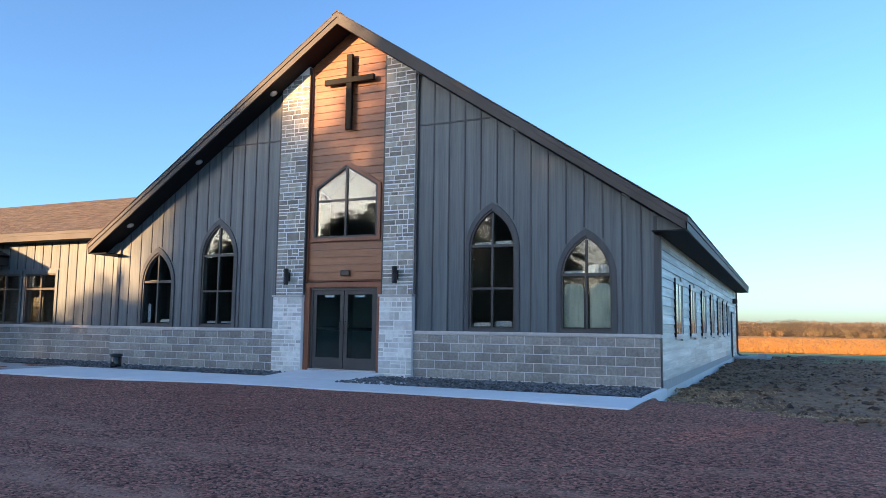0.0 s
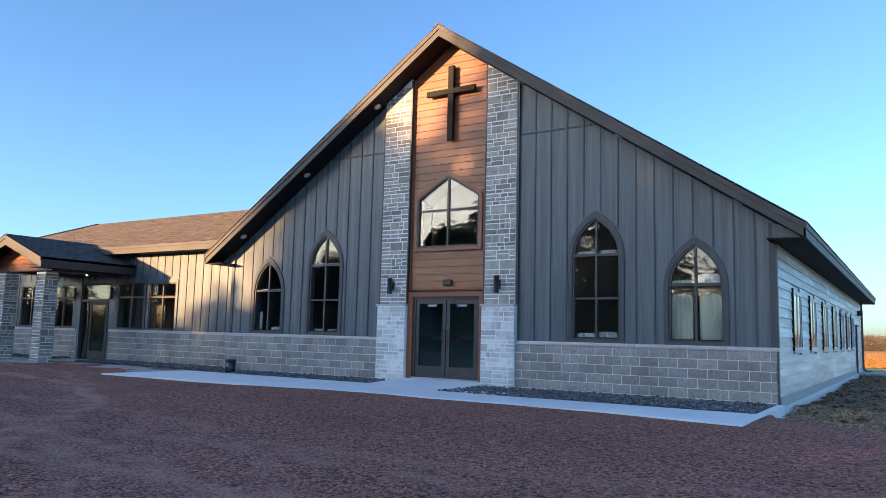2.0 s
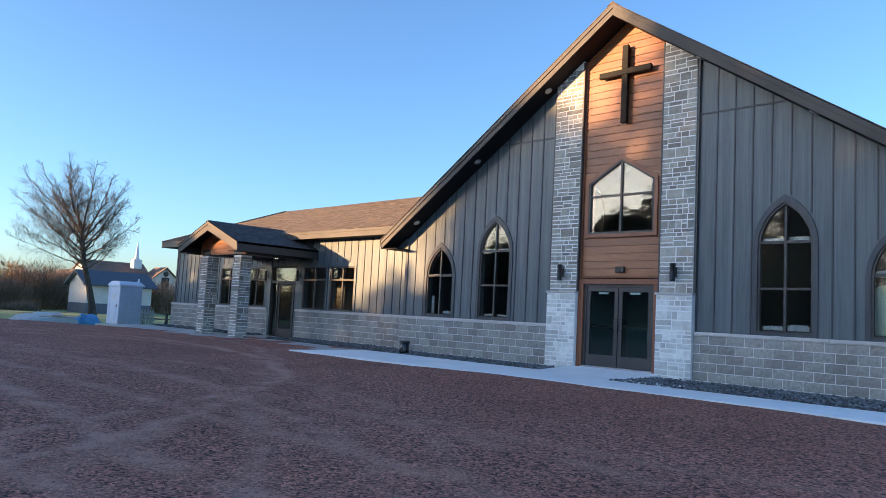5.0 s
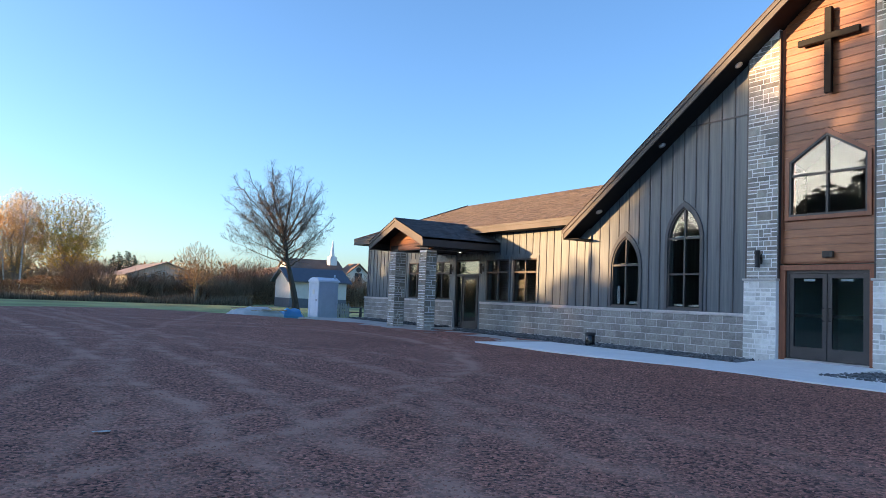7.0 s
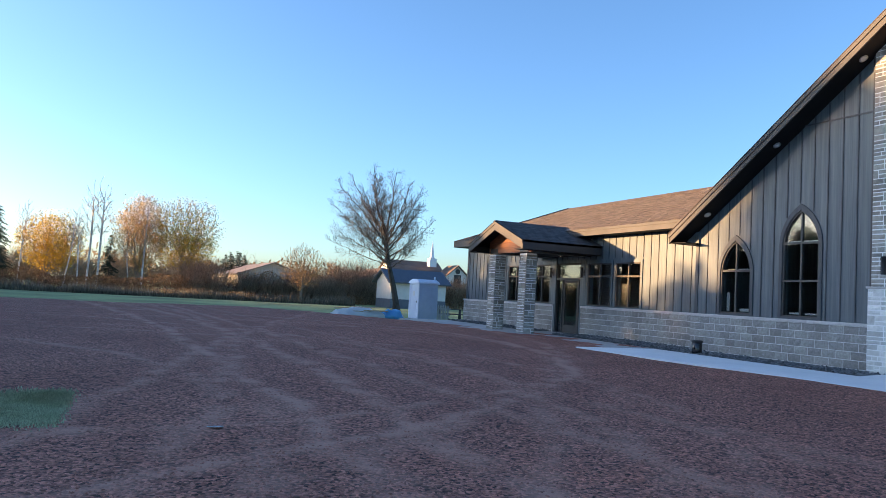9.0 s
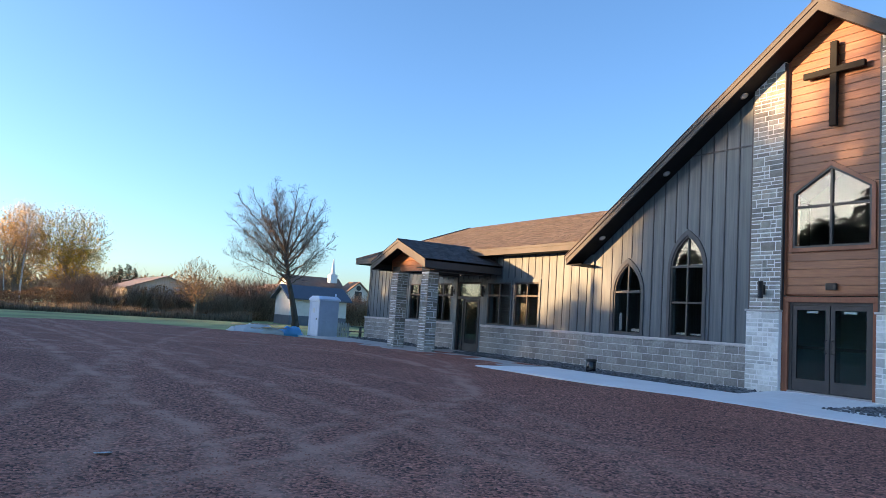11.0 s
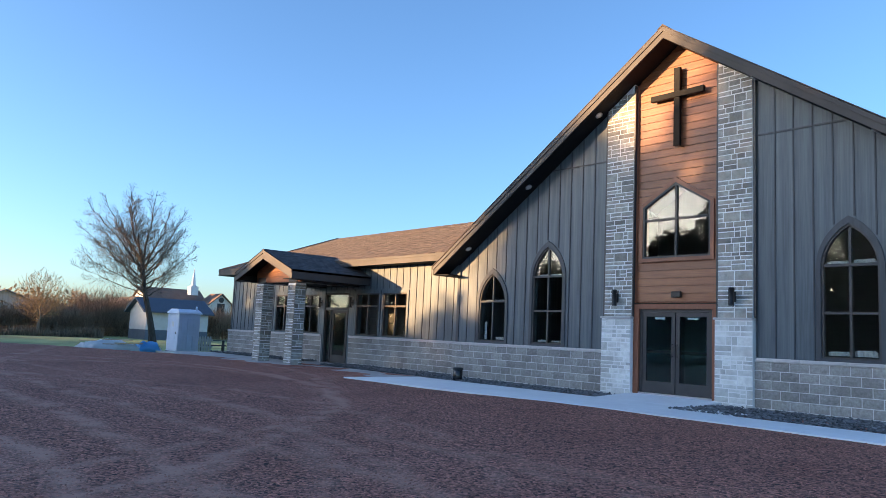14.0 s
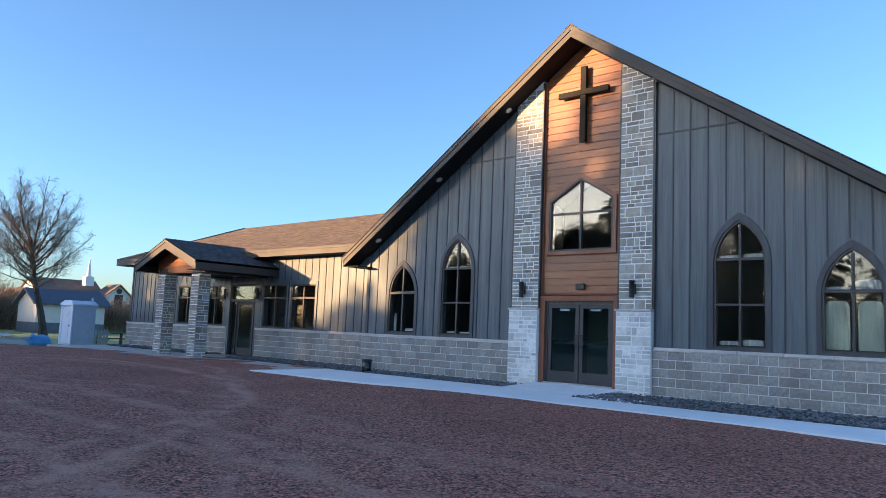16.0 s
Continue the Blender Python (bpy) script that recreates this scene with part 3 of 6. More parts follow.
M_FIELD = mat("meadow", (0.44, 0.20, 0.045), (0.64, 0.33, 0.09), 0.5, 0.95, 0.05, 3, c=(0.30, 0.19, 0.07), cscale=0.03, cmix=0.6)
M_LAWN = mat("lawn", (0.25, 0.29, 0.10), (0.42, 0.45, 0.18), 3, 0.95, 0.03, 12, c=(0.13, 0.13, 0.05), cscale=0.2, cmix=0.6)
def gravel_material():
    """Crushed red stone: chips as cells with their own tone and relief, broad damp stains, and paler worn wheel tracks."""
    m = mat("red_gravel", (0.205, 0.068, 0.046), (0.53, 0.212, 0.148), 16, 0.95, 0, 45, c=(0.26, 0.088, 0.058), cscale=0.35, cmix=0.6)
    n, l = m.node_tree.nodes, m.node_tree.links
    p = n["Principled BSDF"]
    col = p.inputs["Base Color"].links[0].from_socket
    geo = [k for k in n if k.type == "NEW_GEOMETRY"][0]
    vor = n.new("ShaderNodeTexVoronoi")
    vor.inputs["Scale"].default_value = 34
    l.new(geo.outputs["Position"], vor.inputs["Vector"])
    sep = n.new("ShaderNodeSeparateColor")
    l.new(vor.outputs["Color"], sep.inputs[0])
    tone = n.new("ShaderNodeMapRange")
    tone.inputs["To Min"].default_value, tone.inputs["To Max"].default_value = 0.12, 1.85
    l.new(sep.outputs[0], tone.inputs["Value"])
    hs = n.new("ShaderNodeHueSaturation")
    l.new(tone.outputs[0], hs.inputs["Value"])
    l.new(col, hs.inputs["Color"])
    flat = n.new("ShaderNodeVectorMath")
    flat.operation = "MULTIPLY"
    flat.inputs[1].default_value = (1, 1, 0)
    l.new(geo.outputs["Position"], flat.inputs[0])
    wave = n.new("ShaderNodeTexNoise")
    wave.inputs["Scale"].default_value, wave.inputs["Detail"].default_value = 0.35, 2
    l.new(flat.outputs[0], wave.inputs["Vector"])
    total = None
    for cx, cy, r, w, k in WHEEL:
        ds = n.new("ShaderNodeVectorMath")
        ds.operation = "DISTANCE"
        ds.inputs[1].default_value = (cx, cy, 0)
        l.new(flat.outputs[0], ds.inputs[0])
        wob_ = n.new("ShaderNodeMath")
        wob_.operation = "ADD"
        l.new(ds.outputs["Value"], wob_.inputs[0])
        l.new(wave.outputs["Fac"], wob_.inputs[1])
        off = n.new("ShaderNodeMath")
        off.operation = "SUBTRACT"
        l.new(wob_.outputs[0], off.inputs[0])
        off.inputs[1].default_value = r + 0.5
        ab = n.new("ShaderNodeMath")
        ab.operation = "ABSOLUTE"
        l.new(off.outputs[0], ab.inputs[0])
        mr = n.new("ShaderNodeMapRange")
        mr.interpolation_type = "SMOOTHSTEP"
        for key, v in (("From Min", 0.0), ("From Max", w), ("To Min", k), ("To Max", 0.0)):
            mr.inputs[key].default_value = v
        l.new(ab.outputs[0], mr.inputs["Value"])
        if total is None:
            total = mr.outputs[0]
        else:
            mx = n.new("ShaderNodeMath")
            mx.operation = "MAXIMUM"
            l.new(total, mx.inputs[0])
            l.new(mr.outputs[0], mx.inputs[1])
            total = mx.outputs[0]
    patch = n.new("ShaderNodeTexNoise")
    patch.inputs["Scale"].default_value, patch.inputs["Detail"].default_value = 1.6, 4
    l.new(flat.outputs[0], patch.inputs["Vector"])
    pr = n.new("ShaderNodeMapRange")
    pr.inputs["From Min"].default_value, pr.inputs["From Max"].default_value = 0.35, 0.6
    l.new(patch.outputs["Fac"], pr.inputs["Value"])
    mul = n.new("ShaderNodeMath")
    mul.operation = "MULTIPLY"
    l.new(total, mul.inputs[0])
    l.new(pr.outputs[0], mul.inputs[1])
    mix = n.new("ShaderNodeMix")
    mix.data_type = "RGBA"
    l.new(mul.outputs[0], mix.inputs["Factor"])
    l.new(hs.outputs["Color"], mix.inputs["A"])
    mix.inputs["B"].default_value = (0.53, 0.262, 0.185, 1)
    l.new(mix.outputs["Result"], p.inputs["Base Color"])
    bp = n.new("ShaderNodeBump")
    bp.invert = True
    bp.inputs["Strength"].default_value, bp.inputs["Distance"].default_value = 0.9, 0.02
    worn = n.new("ShaderNodeMath")
    worn.operation = "MULTIPLY_ADD"
    worn.inputs[1].default_value, worn.inputs[2].default_value = -0.020, 0.030
    l.new(mul.outputs[0], worn.inputs[0])
    l.new(worn.outputs[0], bp.inputs["Distance"])
    l.new(vor.outputs["Distance"], bp.inputs["Height"])
    l.new(bp.outputs[0], p.inputs["Normal"])
    return m


# wheel tracks: arcs of centre, radius, half width and strength
WHEEL = [(3.5, -224.5, 210.2, 0.34, 0.95), (-5.0, -145.3, 132.3, 0.34, 0.9), (70.4, 248.2, 273.6, 0.3, 0.7), (-9.0, -17.6, 11.6, 0.3, 0.8), (-10.9, -22.2, 16.5, 0.3, 0.95),
         (3.6, -359.2, 347.4, 0.3, 0.75), (3.6, -359.2, 349.0, 0.26, 0.5), (-3.4, -29.8, 19.7, 0.28, 0.7), (-19.5, -32.9, 30.1, 0.3, 0.7), (1.5, -29.8, 15.1, 0.3, 0.6),
         (-2.5, -21.5, 11.2, 0.26, 0.6), (-2.5, -21.5, 12.9, 0.26, 0.6), (4.5, 8.0, 17.7, 0.3, 0.4), (-17.0, -99.5, 86.3, 0.34, 0.7)]
M_GRAVEL = gravel_material()
M_DIRT = mat("bare_earth", (0.12, 0.066, 0.040), (0.36, 0.215, 0.135), 4, 0.95, 0.26, 5, c=(0.44, 0.30, 0.18), cscale=0.45, cmix=0.55)

R = 3000.0


def far_z(x, y):
    """The open land falls away behind the building."""
    if x > -40 and y > 30:
        return float(np.interp(y, (38, 100, 385), (-0.42, -1.9, -1.7)))
    return -0.28 if -33 < x < -21 and -10 < y < 14 else -0.42


def land(name, xs, ys, lift, material):
    v = [(x, y, far_z(x, y) + lift) for y in ys for x in xs]
    n = len(xs)
    f = [(j * n + i, j * n + i + 1, (j + 1) * n + i + 1, (j + 1) * n + i) for j in range(len(ys) - 1) for i in range(n - 1)]
    return new(name, raw(name, v, f, material))


XS = [-R, -900, -300, -160, -120, -80, -60, -48, -41, -39, -32, -22, -18, 0, 20, 40, 60, 120, 300, 900, R]
YS = [-R, -900, -300, -120, -60, -30, -14, -9, 0, 12, 18, 30, 38, 50, 75, 100, 150, 200, 260, 320, 385, 500, 900, R]
ground = tagged(land("ground", XS, YS, 0.0, M_LAWN), "short green and straw-coloured lawn round the building", "ground", kind="structure")


def sheet(name, x0, x1, y0, y1, step, height, material, inside=None, z_under=-0.6):
    """A patch of ground as a relief grid, dropped below grade outside its outline."""
    nx, ny = int((x1 - x0) / step) + 1, int((y1 - y0) / step) + 1
    v, keep = [], []
    for j in range(ny):
        for i in range(nx):
            x, y = x0 + i * step, y0 + j * step
            f = inside(x, y) if inside else 1.0
            v.append((x, y, height(x, y) if f > 0 else z_under))
            keep.append(f > 0)
    fs = []
    for j in range(ny - 1):
        for i in range(nx - 1):
            q = (j * nx + i, j * nx + i + 1, (j + 1) * nx + i + 1, (j + 1) * nx + i)
            if any(keep[k] for k in q):
                fs.append(q)
    return new(name, raw(name, v, fs, material, True))


def wob(x, y, s, a):
    return a * noise.noise(Vector((x * s, y * s, 1.7)))


def in_lot(x, y):
    edge = -36.5 + wob(x, y, 0.15, 1.5) + (max(0, y + 9) * 2.6 if y > -9 else 0)
    right = 7.7 + max(0.0, -y - 1.6) * 1.25 + wob(x, y, 0.7, 0.6)
    return 1.0 if x > edge and (x < right or y < -9.5 + wob(x, y, 0.5, 1.0)) and y < -0.6 else 0.0


gravel_lot = sheet("gravel_lot", -40, 40, -45, 0, 0.5, lambda x, y: ground_z(x, y) + wob(x, y, 0.8, 0.02) + wob(x, y, 0.2, 0.03), M_GRAVEL, in_lot)
tagged(gravel_lot, "car park of red-brown crushed gravel with pale tyre tracks", "gravel", kind="structure")


def dirt_z(x, y):
    return -0.22 + wob(x, y, 0.25, 0.12) + wob(x, y, 0.9, 0.09) + wob(x, y, 2.3, 0.07) - 0.01 * max(0, x - 12)


def in_dirt(x, y):
    return 1.0 if x > 7.83 and y > -10.2 and in_lot(x, y) == 0 and y < 29 + wob(x, y, 0.2, 3) and x < 60 else 0.0


dirt = sheet("bare_earth", 7.8, 60, -12, 34, 0.3, lambda x, y: dirt_z(x, y), M_DIRT, in_dirt)
tagged(dirt, "rough brown bare earth beside the new building", "earth", kind="structure")
meadow = tagged(land("meadow", [-38, 0, 20, 40, 60, 120, 300, 900, R], [96, 100, 150, 200, 260, 320, 385, 500, 900, R], 0.05, M_FIELD), "wide orange-brown autumn meadow", "field", kind="structure")

# walks and planting beds
def walk_edge(x):
    return float(np.interp(x, (-8.0, -4.4, -1.5, 1.2, 5.9, 8.0), (-4.25, -4.15, -3.92, -3.75, -3.9, -4.3)))


walk_front = thing("walk_front", label="pale new concrete walk along the church front", category="pavement", kind="structure")
for i in range(9):
    x0 = -7.9 + i * 1.76
    f0, f1 = walk_edge(x0), walk_edge(x0 + 1.752)
    back = -1.48 if x0 < 1 else -2.34
    bm = solid(bmesh.new(), [(x0, f0, -0.30), (x0 + 1.752, f1, -0.30), (x0 + 1.752, back, -0.30), (x0, back, -0.30)], (0, 0, 0.255))
    bmesh.ops.bevel(bm, geom=bm.edges[:], offset=0.006, segments=1, affect="EDGES")
    part("slab", bm, M_WALK, walk_front)
ramp = [(-1.22, -0.03, -0.30), (-1.22, -1.472, -0.30), (-1.22, -1.472, -0.045), (-1.22, -0.03, 0.035)]
part("slab", solid(bmesh.new(), ramp, (2.52, 0, 0)), M_WALK, walk_front)
part("slab", boxed(-1.10, 1.30, -2.332, -1.480, -0.30, -0.047, bevel=0.006), M_WALK, walk_front)
part("edge_kerb", boxed(7.80, 7.93, -2.332, -0.10, -0.30, -0.03, bevel=0.006), M_WALK, walk_front)
walk_side = thing("walk_side", label="grey concrete walk under the porch and past it", category="pavement", kind="structure")
for i in range(9):
    x1 = -8.02 - i * 1.98
    part("slab", boxed(x1 - 1.973, x1, -3.0, -0.85 if i < 3 else 0.75 if i < 5 else -0.35, -0.30, -0.08, bevel=0.006), M_OLDWALK, walk_side)

BEDS = [(-8.0, -1.25, -1.47, -0.02), (1.32, 7.79, -2.33, -0.02), (-14.8, -8.02, -0.83, 0.75), (-25.8, -17.4, -0.33, 0.75)]
for a, b, c, d in BEDS:
    bed = tagged(part("gravel_bed", boxed(a, b, c, d, -0.4, -0.075), M_EARTHBED), "planting bed of dark river rock along the wall", "gravel bed", kind="structure")

# ---- fittings on the front ----
def wall_lamp(x, y, z, label, group):
    lamp = thing("wall_lamp", (x, y, z), label, "wall lamp", group)
    part("back_plate", boxed(-0.05, 0.05, -0.02, 0.0, -0.12, 0.12, bevel=0.004), M_BLACK, lamp)
    part("bracket", boxed(-0.02, 0.02, -0.07, -0.02, -0.03, 0.03), M_BLACK, lamp)
    bm = bmesh.new()
    lathe(bm, [(0.055, -0.21), (0.062, -0.205), (0.062, -0.17), (0.05, -0.165), (0.05, 0.165), (0.062, 0.17), (0.062, 0.205), (0.055, 0.21)], 16, (0, -0.12, 0))
    part("cylinder", bm, M_BLACK, lamp)
    for sx in (-0.062, 0.062):
        part("side_bar", boxed(sx - 0.008, sx + 0.008, -0.128, -0.112, -0.2, 0.2), M_BLACK, lamp)
    part("lens", lathe(bmesh.new(), [(0.046, -0.215), (0.046, -0.21)], 16, (0, -0.12, 0)), M_WHITE, lamp)
    return lamp


for s in (-1, 1):
    wall_lamp(s * 1.6, -0.135, 2.42, "black cylindrical wall lamp, unlit, on the stone pillar", "entrance lamps")
exit_light = thing("emergency_light", (0.06, 0.02, 2.50), "small dark emergency light box over the entrance doors", "light")
part("housing", boxed(-0.125, 0.125, -0.09, 0.0, -0.075, 0.075, bevel=0.012), M_BLACK, exit_light)
part("face", boxed(-0.10, 0.05, -0.097, -0.088, -0.045, 0.045, bevel=0.004), M_BLACK, exit_light)
part("lens", boxed(0.065, 0.13, -0.096, -0.088, -0.04, 0.04), M_FASCIA, exit_light)

for x in (-2.18, -4.68, -7.18, 2.18, 4.68, 7.18):
    z = soffit_z(x) - 0.005
    tilt = math.degrees(math.atan(SLOPE)) * (-1 if x > 0 else 1)
    can = new("soffit_light")
    can.matrix_basis = pose(x, -0.3, z, 0, -tilt, 0)
    tagged(can, "round recessed soffit light with a pale trim ring, unlit", "ceiling light", "soffit lights")
    bm = bmesh.new()
    lathe(bm, [(0.10, 0.012), (0.105, -0.008), (0.085, -0.014), (0.07, 0.0)], 24)
    part("trim_ring", bm, M_STEEL, can)
    part("lens", lathe(bmesh.new(), [(0.069, 0.004), (0.069, -0.004)], 24), M_WHITE, can)

# milky plastic sheet hung behind the low right window, and scraps along the sills
M_FILM = mat("milky_plastic", (0.66, 0.72, 0.60), (0.86, 0.88, 0.74), 3, 0.55, 0.004, 6, (1, 1, 0.4), c=(0.38, 0.46, 0.40), cscale=2, cmix=0.8)


def film(cx, x0, x1, z0, z1, y=0.095):
    bm = bmesh.new()
    n = 14
    top = [bm.verts.new((x0 + (x1 - x0) * i / n, y + 0.008 * math.sin(i * 2.1), z1 - 0.02 * abs(math.sin(i * 1.3)) - min(0.12, 0.25 * (z1 - z0)) * (2 * i / n - 1) ** 6)) for i in range(n + 1)]
    low = [bm.verts.new((x0 + (x1 - x0) * i / n, y + 0.008 * math.sin(i * 1.7 + 1), z0)) for i in range(n + 1)]
    for i in range(n):
        bm.faces.new((top[i], low[i], low[i + 1], top[i + 1]))
    bmesh.ops.solidify(bm, geom=bm.faces[:], thickness=0.004)
    return bm


for a, b in ((5.70, 6.16), (6.30, 6.76)):
    tagged(part("plastic_sheet", film(0, a, b, 1.2, 2.18), M_FILM), "milky plastic sheet hung inside the window", "plastic sheet", "plastic sheets")
for a, b, z0, z1 in ((5.72, 6.18, 2.4, 2.47), (6.26, 6.72, 2.4, 2.6), (3.55, 4.0, 3.11, 3.18), (4.08, 4.5, 3.11, 3.2), (-6.72, -6.6, 1.2, 1.75), (-6.22, -5.8, 1.2, 1.3), (-4.5, -4.1, 1.2, 1.27), (-4.0, -3.6, 1.2, 1.26), (-6.7, -5.85, 2.38, 2.43), (-4.5, -3.6, 3.1, 3.15), (3.55, 4.0, 1.2, 1.3), (4.06, 4.5, 1.2, 1.34)):
    tagged(part("paper_scrap", film(0, a, b, z0, z1, 0.10), M_WHITE), "crumpled white wrapping scrap inside a window pane", "wrapping", "wrapping scraps")

# bollard in the planting bed
bollard = thing("bollard_bin", (-6.44, -1.2, -0.075), "short dark metal bin standing on the rock bed", "bin")
part("body", lathe(bmesh.new(), [(0.13, 0), (0.14, 0.02), (0.14, 0.33), (0.13, 0.34)], 28), mat("dark_polished_metal", (0.05, 0.05, 0.052), (0.07, 0.07, 0.072), 4, 0.22, metal=0.9), bollard)
part("rim", lathe(bmesh.new(), [(0.145, 0.33), (0.16, 0.34), (0.16, 0.39), (0.11, 0.41)], 28), M_BLACK, bollard)
part("foot_ring", lathe(bmesh.new(), [(0.15, -0.01), (0.15, 0.03), (0.135, 0.035)], 28), M_BLACK, bollard)

# ---- the low wing ----
AY, AL = 0.8, -26.0
wall_wing = thing("wall_wing", label="long low wing wall of dark board siding over grey split-face block", category="wall", kind="structure")
WING_WIN = [(-13.02, -11.56), (-14.83, -13.29), (-19.1, -17.62), (-21.4, -19.9)]
DOOR_A, DOOR_B = -17.15, -15.33
holes = [[(a, AY, 1.10), (b, AY, 1.10), (b, AY, 2.76), (a, AY, 2.76)] for a, b in WING_WIN]
ring = [(AL, AY, CAPZ), (DOOR_A, AY, CAPZ), (DOOR_A, AY, 2.8), (DOOR_B, AY, 2.8), (DOOR_B, AY, CAPZ), (-7.9, AY, CAPZ), (-7.9, AY, 3.82), (AL, AY, 3.82)]
part("siding", solid(bmesh.new(), ring, (0, 0.25, 0), holes), M_SIDING, wall_wing, "dark slate-grey vertical board siding")
x = -8.2
while x > AL:
    spans = [(CAPZ + 0.005, 3.81)]
    for a, b in WING_WIN + [(DOOR_A, DOOR_B)]:
        if a - 0.1 < x < b + 0.1:
            spans = [(2.93, 3.81)]
    for a, b in spans:
        part("batten", boxed(x - 0.015, x + 0.015, AY - 0.019, AY, a, b), M_BATTEN, wall_wing)
    x -= 0.408
part("corner_board", boxed(AL - 0.02, AL + 0.1, AY - 0.024, AY + 0.1, CAPZ, 3.81), M_BATTEN, wall_wing)
part("mortar_bed", boxed(AL - 0.2, DOOR_A - 0.14, AY - 0.049, AY + 0.25, -0.5, 1.0), M_MORTAR, wall_wing)
part("mortar_bed", boxed(DOOR_B + 0.14, -7.9, AY - 0.049, AY + 0.25, -0.5, 1.0), M_MORTAR, wall_wing)
part("end_wall", boxed(AL, AL + 0.2, AY + 0.25, 9.4, -0.4, 3.82), M_SIDING, wall_wing)
part("rear_wall", boxed(AL, -7.9, 9.4, 9.6, -0.4, 3.82), M_SIDING, wall_wing)
part("inner_wall", boxed(AL + 0.2, -7.9, 5.0, 5.1, -0.05, 3.78), M_INSIDE, wall_wing)
part("floor_slab", boxed(AL + 0.2, -7.9, AY + 0.25, 9.4, -0.4, -0.05), M_OLDWALK, wall_wing)

n_win = 20
for a, b in WING_WIN:
    m = (a + b) / 2
    w = framed("window_%d" % n_win, [(a, 0, 1.10), (b, 0, 1.10), (b, 0, 2.76), (a, 0, 2.76)], AY - 0.01, 0.09, 0.05,
               "wide bronze-framed window of two lights with transoms above", [(m - 0.03, m + 0.03, 1.14, 2.72), (a + 0.04, b - 0.04, 2.22, 2.29)], group="wing windows", frame_mat=M_FASCIA)
    part("casing", solid(bmesh.new(), [(a - 0.1, AY - 0.034, 1.095), (b + 0.1, AY - 0.034, 1.095), (b + 0.1, AY - 0.034, 2.87), (a - 0.1, AY - 0.034, 2.87)], (0, 0.034, 0),
         [[(a, AY - 0.034, 1.11), (b, AY - 0.034, 1.11), (b, AY - 0.034, 2.76), (a, AY - 0.034, 2.76)]]), M_SIDING, w)
    n_win += 1

door_2 = thing("door_2", label="glazed bronze door with sidelights and transom under the porch, closed", category="door", kind="structure")
part("door_frame", solid(bmesh.new(), [(DOOR_A, AY + 0.02, -0.1), (DOOR_B, AY + 0.02, -0.1), (DOOR_B, AY + 0.02, 2.8), (DOOR_A, AY + 0.02, 2.8)], (0, 0.12, 0),
     [[(DOOR_A + 0.06, AY, -0.04), (-16.70, AY, -0.04), (-16.70, AY, 2.1), (DOOR_A + 0.06, AY, 2.1)], [(-16.65, AY, -0.06), (-15.50, AY, -0.06), (-15.50, AY, 2.1), (-16.65, AY, 2.1)],
      [(-15.44, AY, -0.04), (DOOR_B - 0.06, AY, -0.04), (DOOR_B - 0.06, AY, 2.1), (-15.44, AY, 2.1)], [(DOOR_A + 0.06, AY, 2.2), (DOOR_B - 0.06, AY, 2.2), (DOOR_B - 0.06, AY, 2.73), (DOOR_A + 0.06, AY, 2.73)]]), M_TRIM, door_2)
for a, b, c, d, nm in ((DOOR_A + 0.05, -16.69, -0.04, 2.11, "sidelight_pane"), (-15.45, DOOR_B - 0.05, -0.04, 2.11, "sidelight_pane"), (DOOR_A + 0.05, DOOR_B - 0.05, 2.19, 2.74, "transom_pane")):
    g = part(nm, boxed(a, b, AY + 0.07, AY + 0.078, c, d), M_DOORGLASS, door_2)
    g.visible_shadow = False
leaf = part("door_leaf", solid(bmesh.new(), [(-16.64, AY + 0.04, -0.05), (-15.51, AY + 0.04, -0.05), (-15.51, AY + 0.04, 2.09), (-16.64, AY + 0.04, 2.09)], (0, 0.05, 0),
            [[(-16.52, AY + 0.04, 0.25), (-15.63, AY + 0.04, 0.25), (-15.63, AY + 0.04, 1.97), (-16.52, AY + 0.04, 1.97)]]), M_FASCIA, door_2)
g = part("pane", boxed(-16.53, -15.62, AY + 0.06, AY + 0.068, 0.24, 1.98), M_DOORGLASS, leaf)
g.visible_shadow = False
part("pull_handle", tube(bmesh.new(), [(-15.58, AY + 0.04, 0.95), (-15.58, AY - 0.03, 0.97), (-15.58, AY - 0.03, 1.2), (-15.58, AY + 0.04, 1.22)], 0.014), M_BLACK, leaf)
part("side_panel", boxed(DOOR_A - 0.36, DOOR_A, AY - 0.03, AY + 0.2, -0.1, 2.93), M_SIDING, door_2)
part("side_panel", boxed(DOOR_B, DOOR_B + 0.38, AY - 0.03, AY + 0.2, -0.1, 2.93), M_SIDING, door_2)
for lx in (-17.4, -15.06):
    wall_lamp(lx, AY - 0.02, 2.4, "small black cylindrical wall lamp beside the porch door", "porch lamps")

# wing roof: hipped at the far end
E0, E1, EZ, RZ, RY = 0.2, 9.9, 4.06, 6.05, 5.05
roof_wing = thing("roof_wing", label="low hipped roof of brown asphalt shingles with dark metal fascia", category="roof", kind="structure")
XE, XR = -26.57, -23.08
part("roof_deck", solid(bmesh.new(), [(-4.4, E0, EZ - 0.03), (-4.4, RY, RZ - 0.03), (-4.4, E1, EZ - 0.03)], (XR + 4.4, 0, 0)), M_SOFFIT, roof_wing)
bm = bmesh.new()
v = [bm.verts.new(p) for p in ((XR, E0, EZ - 0.03), (XR, E1, EZ - 0.03), (XE, E1, EZ - 0.03), (XE, E0, EZ - 0.03), (XR, RY, RZ - 0.03))]
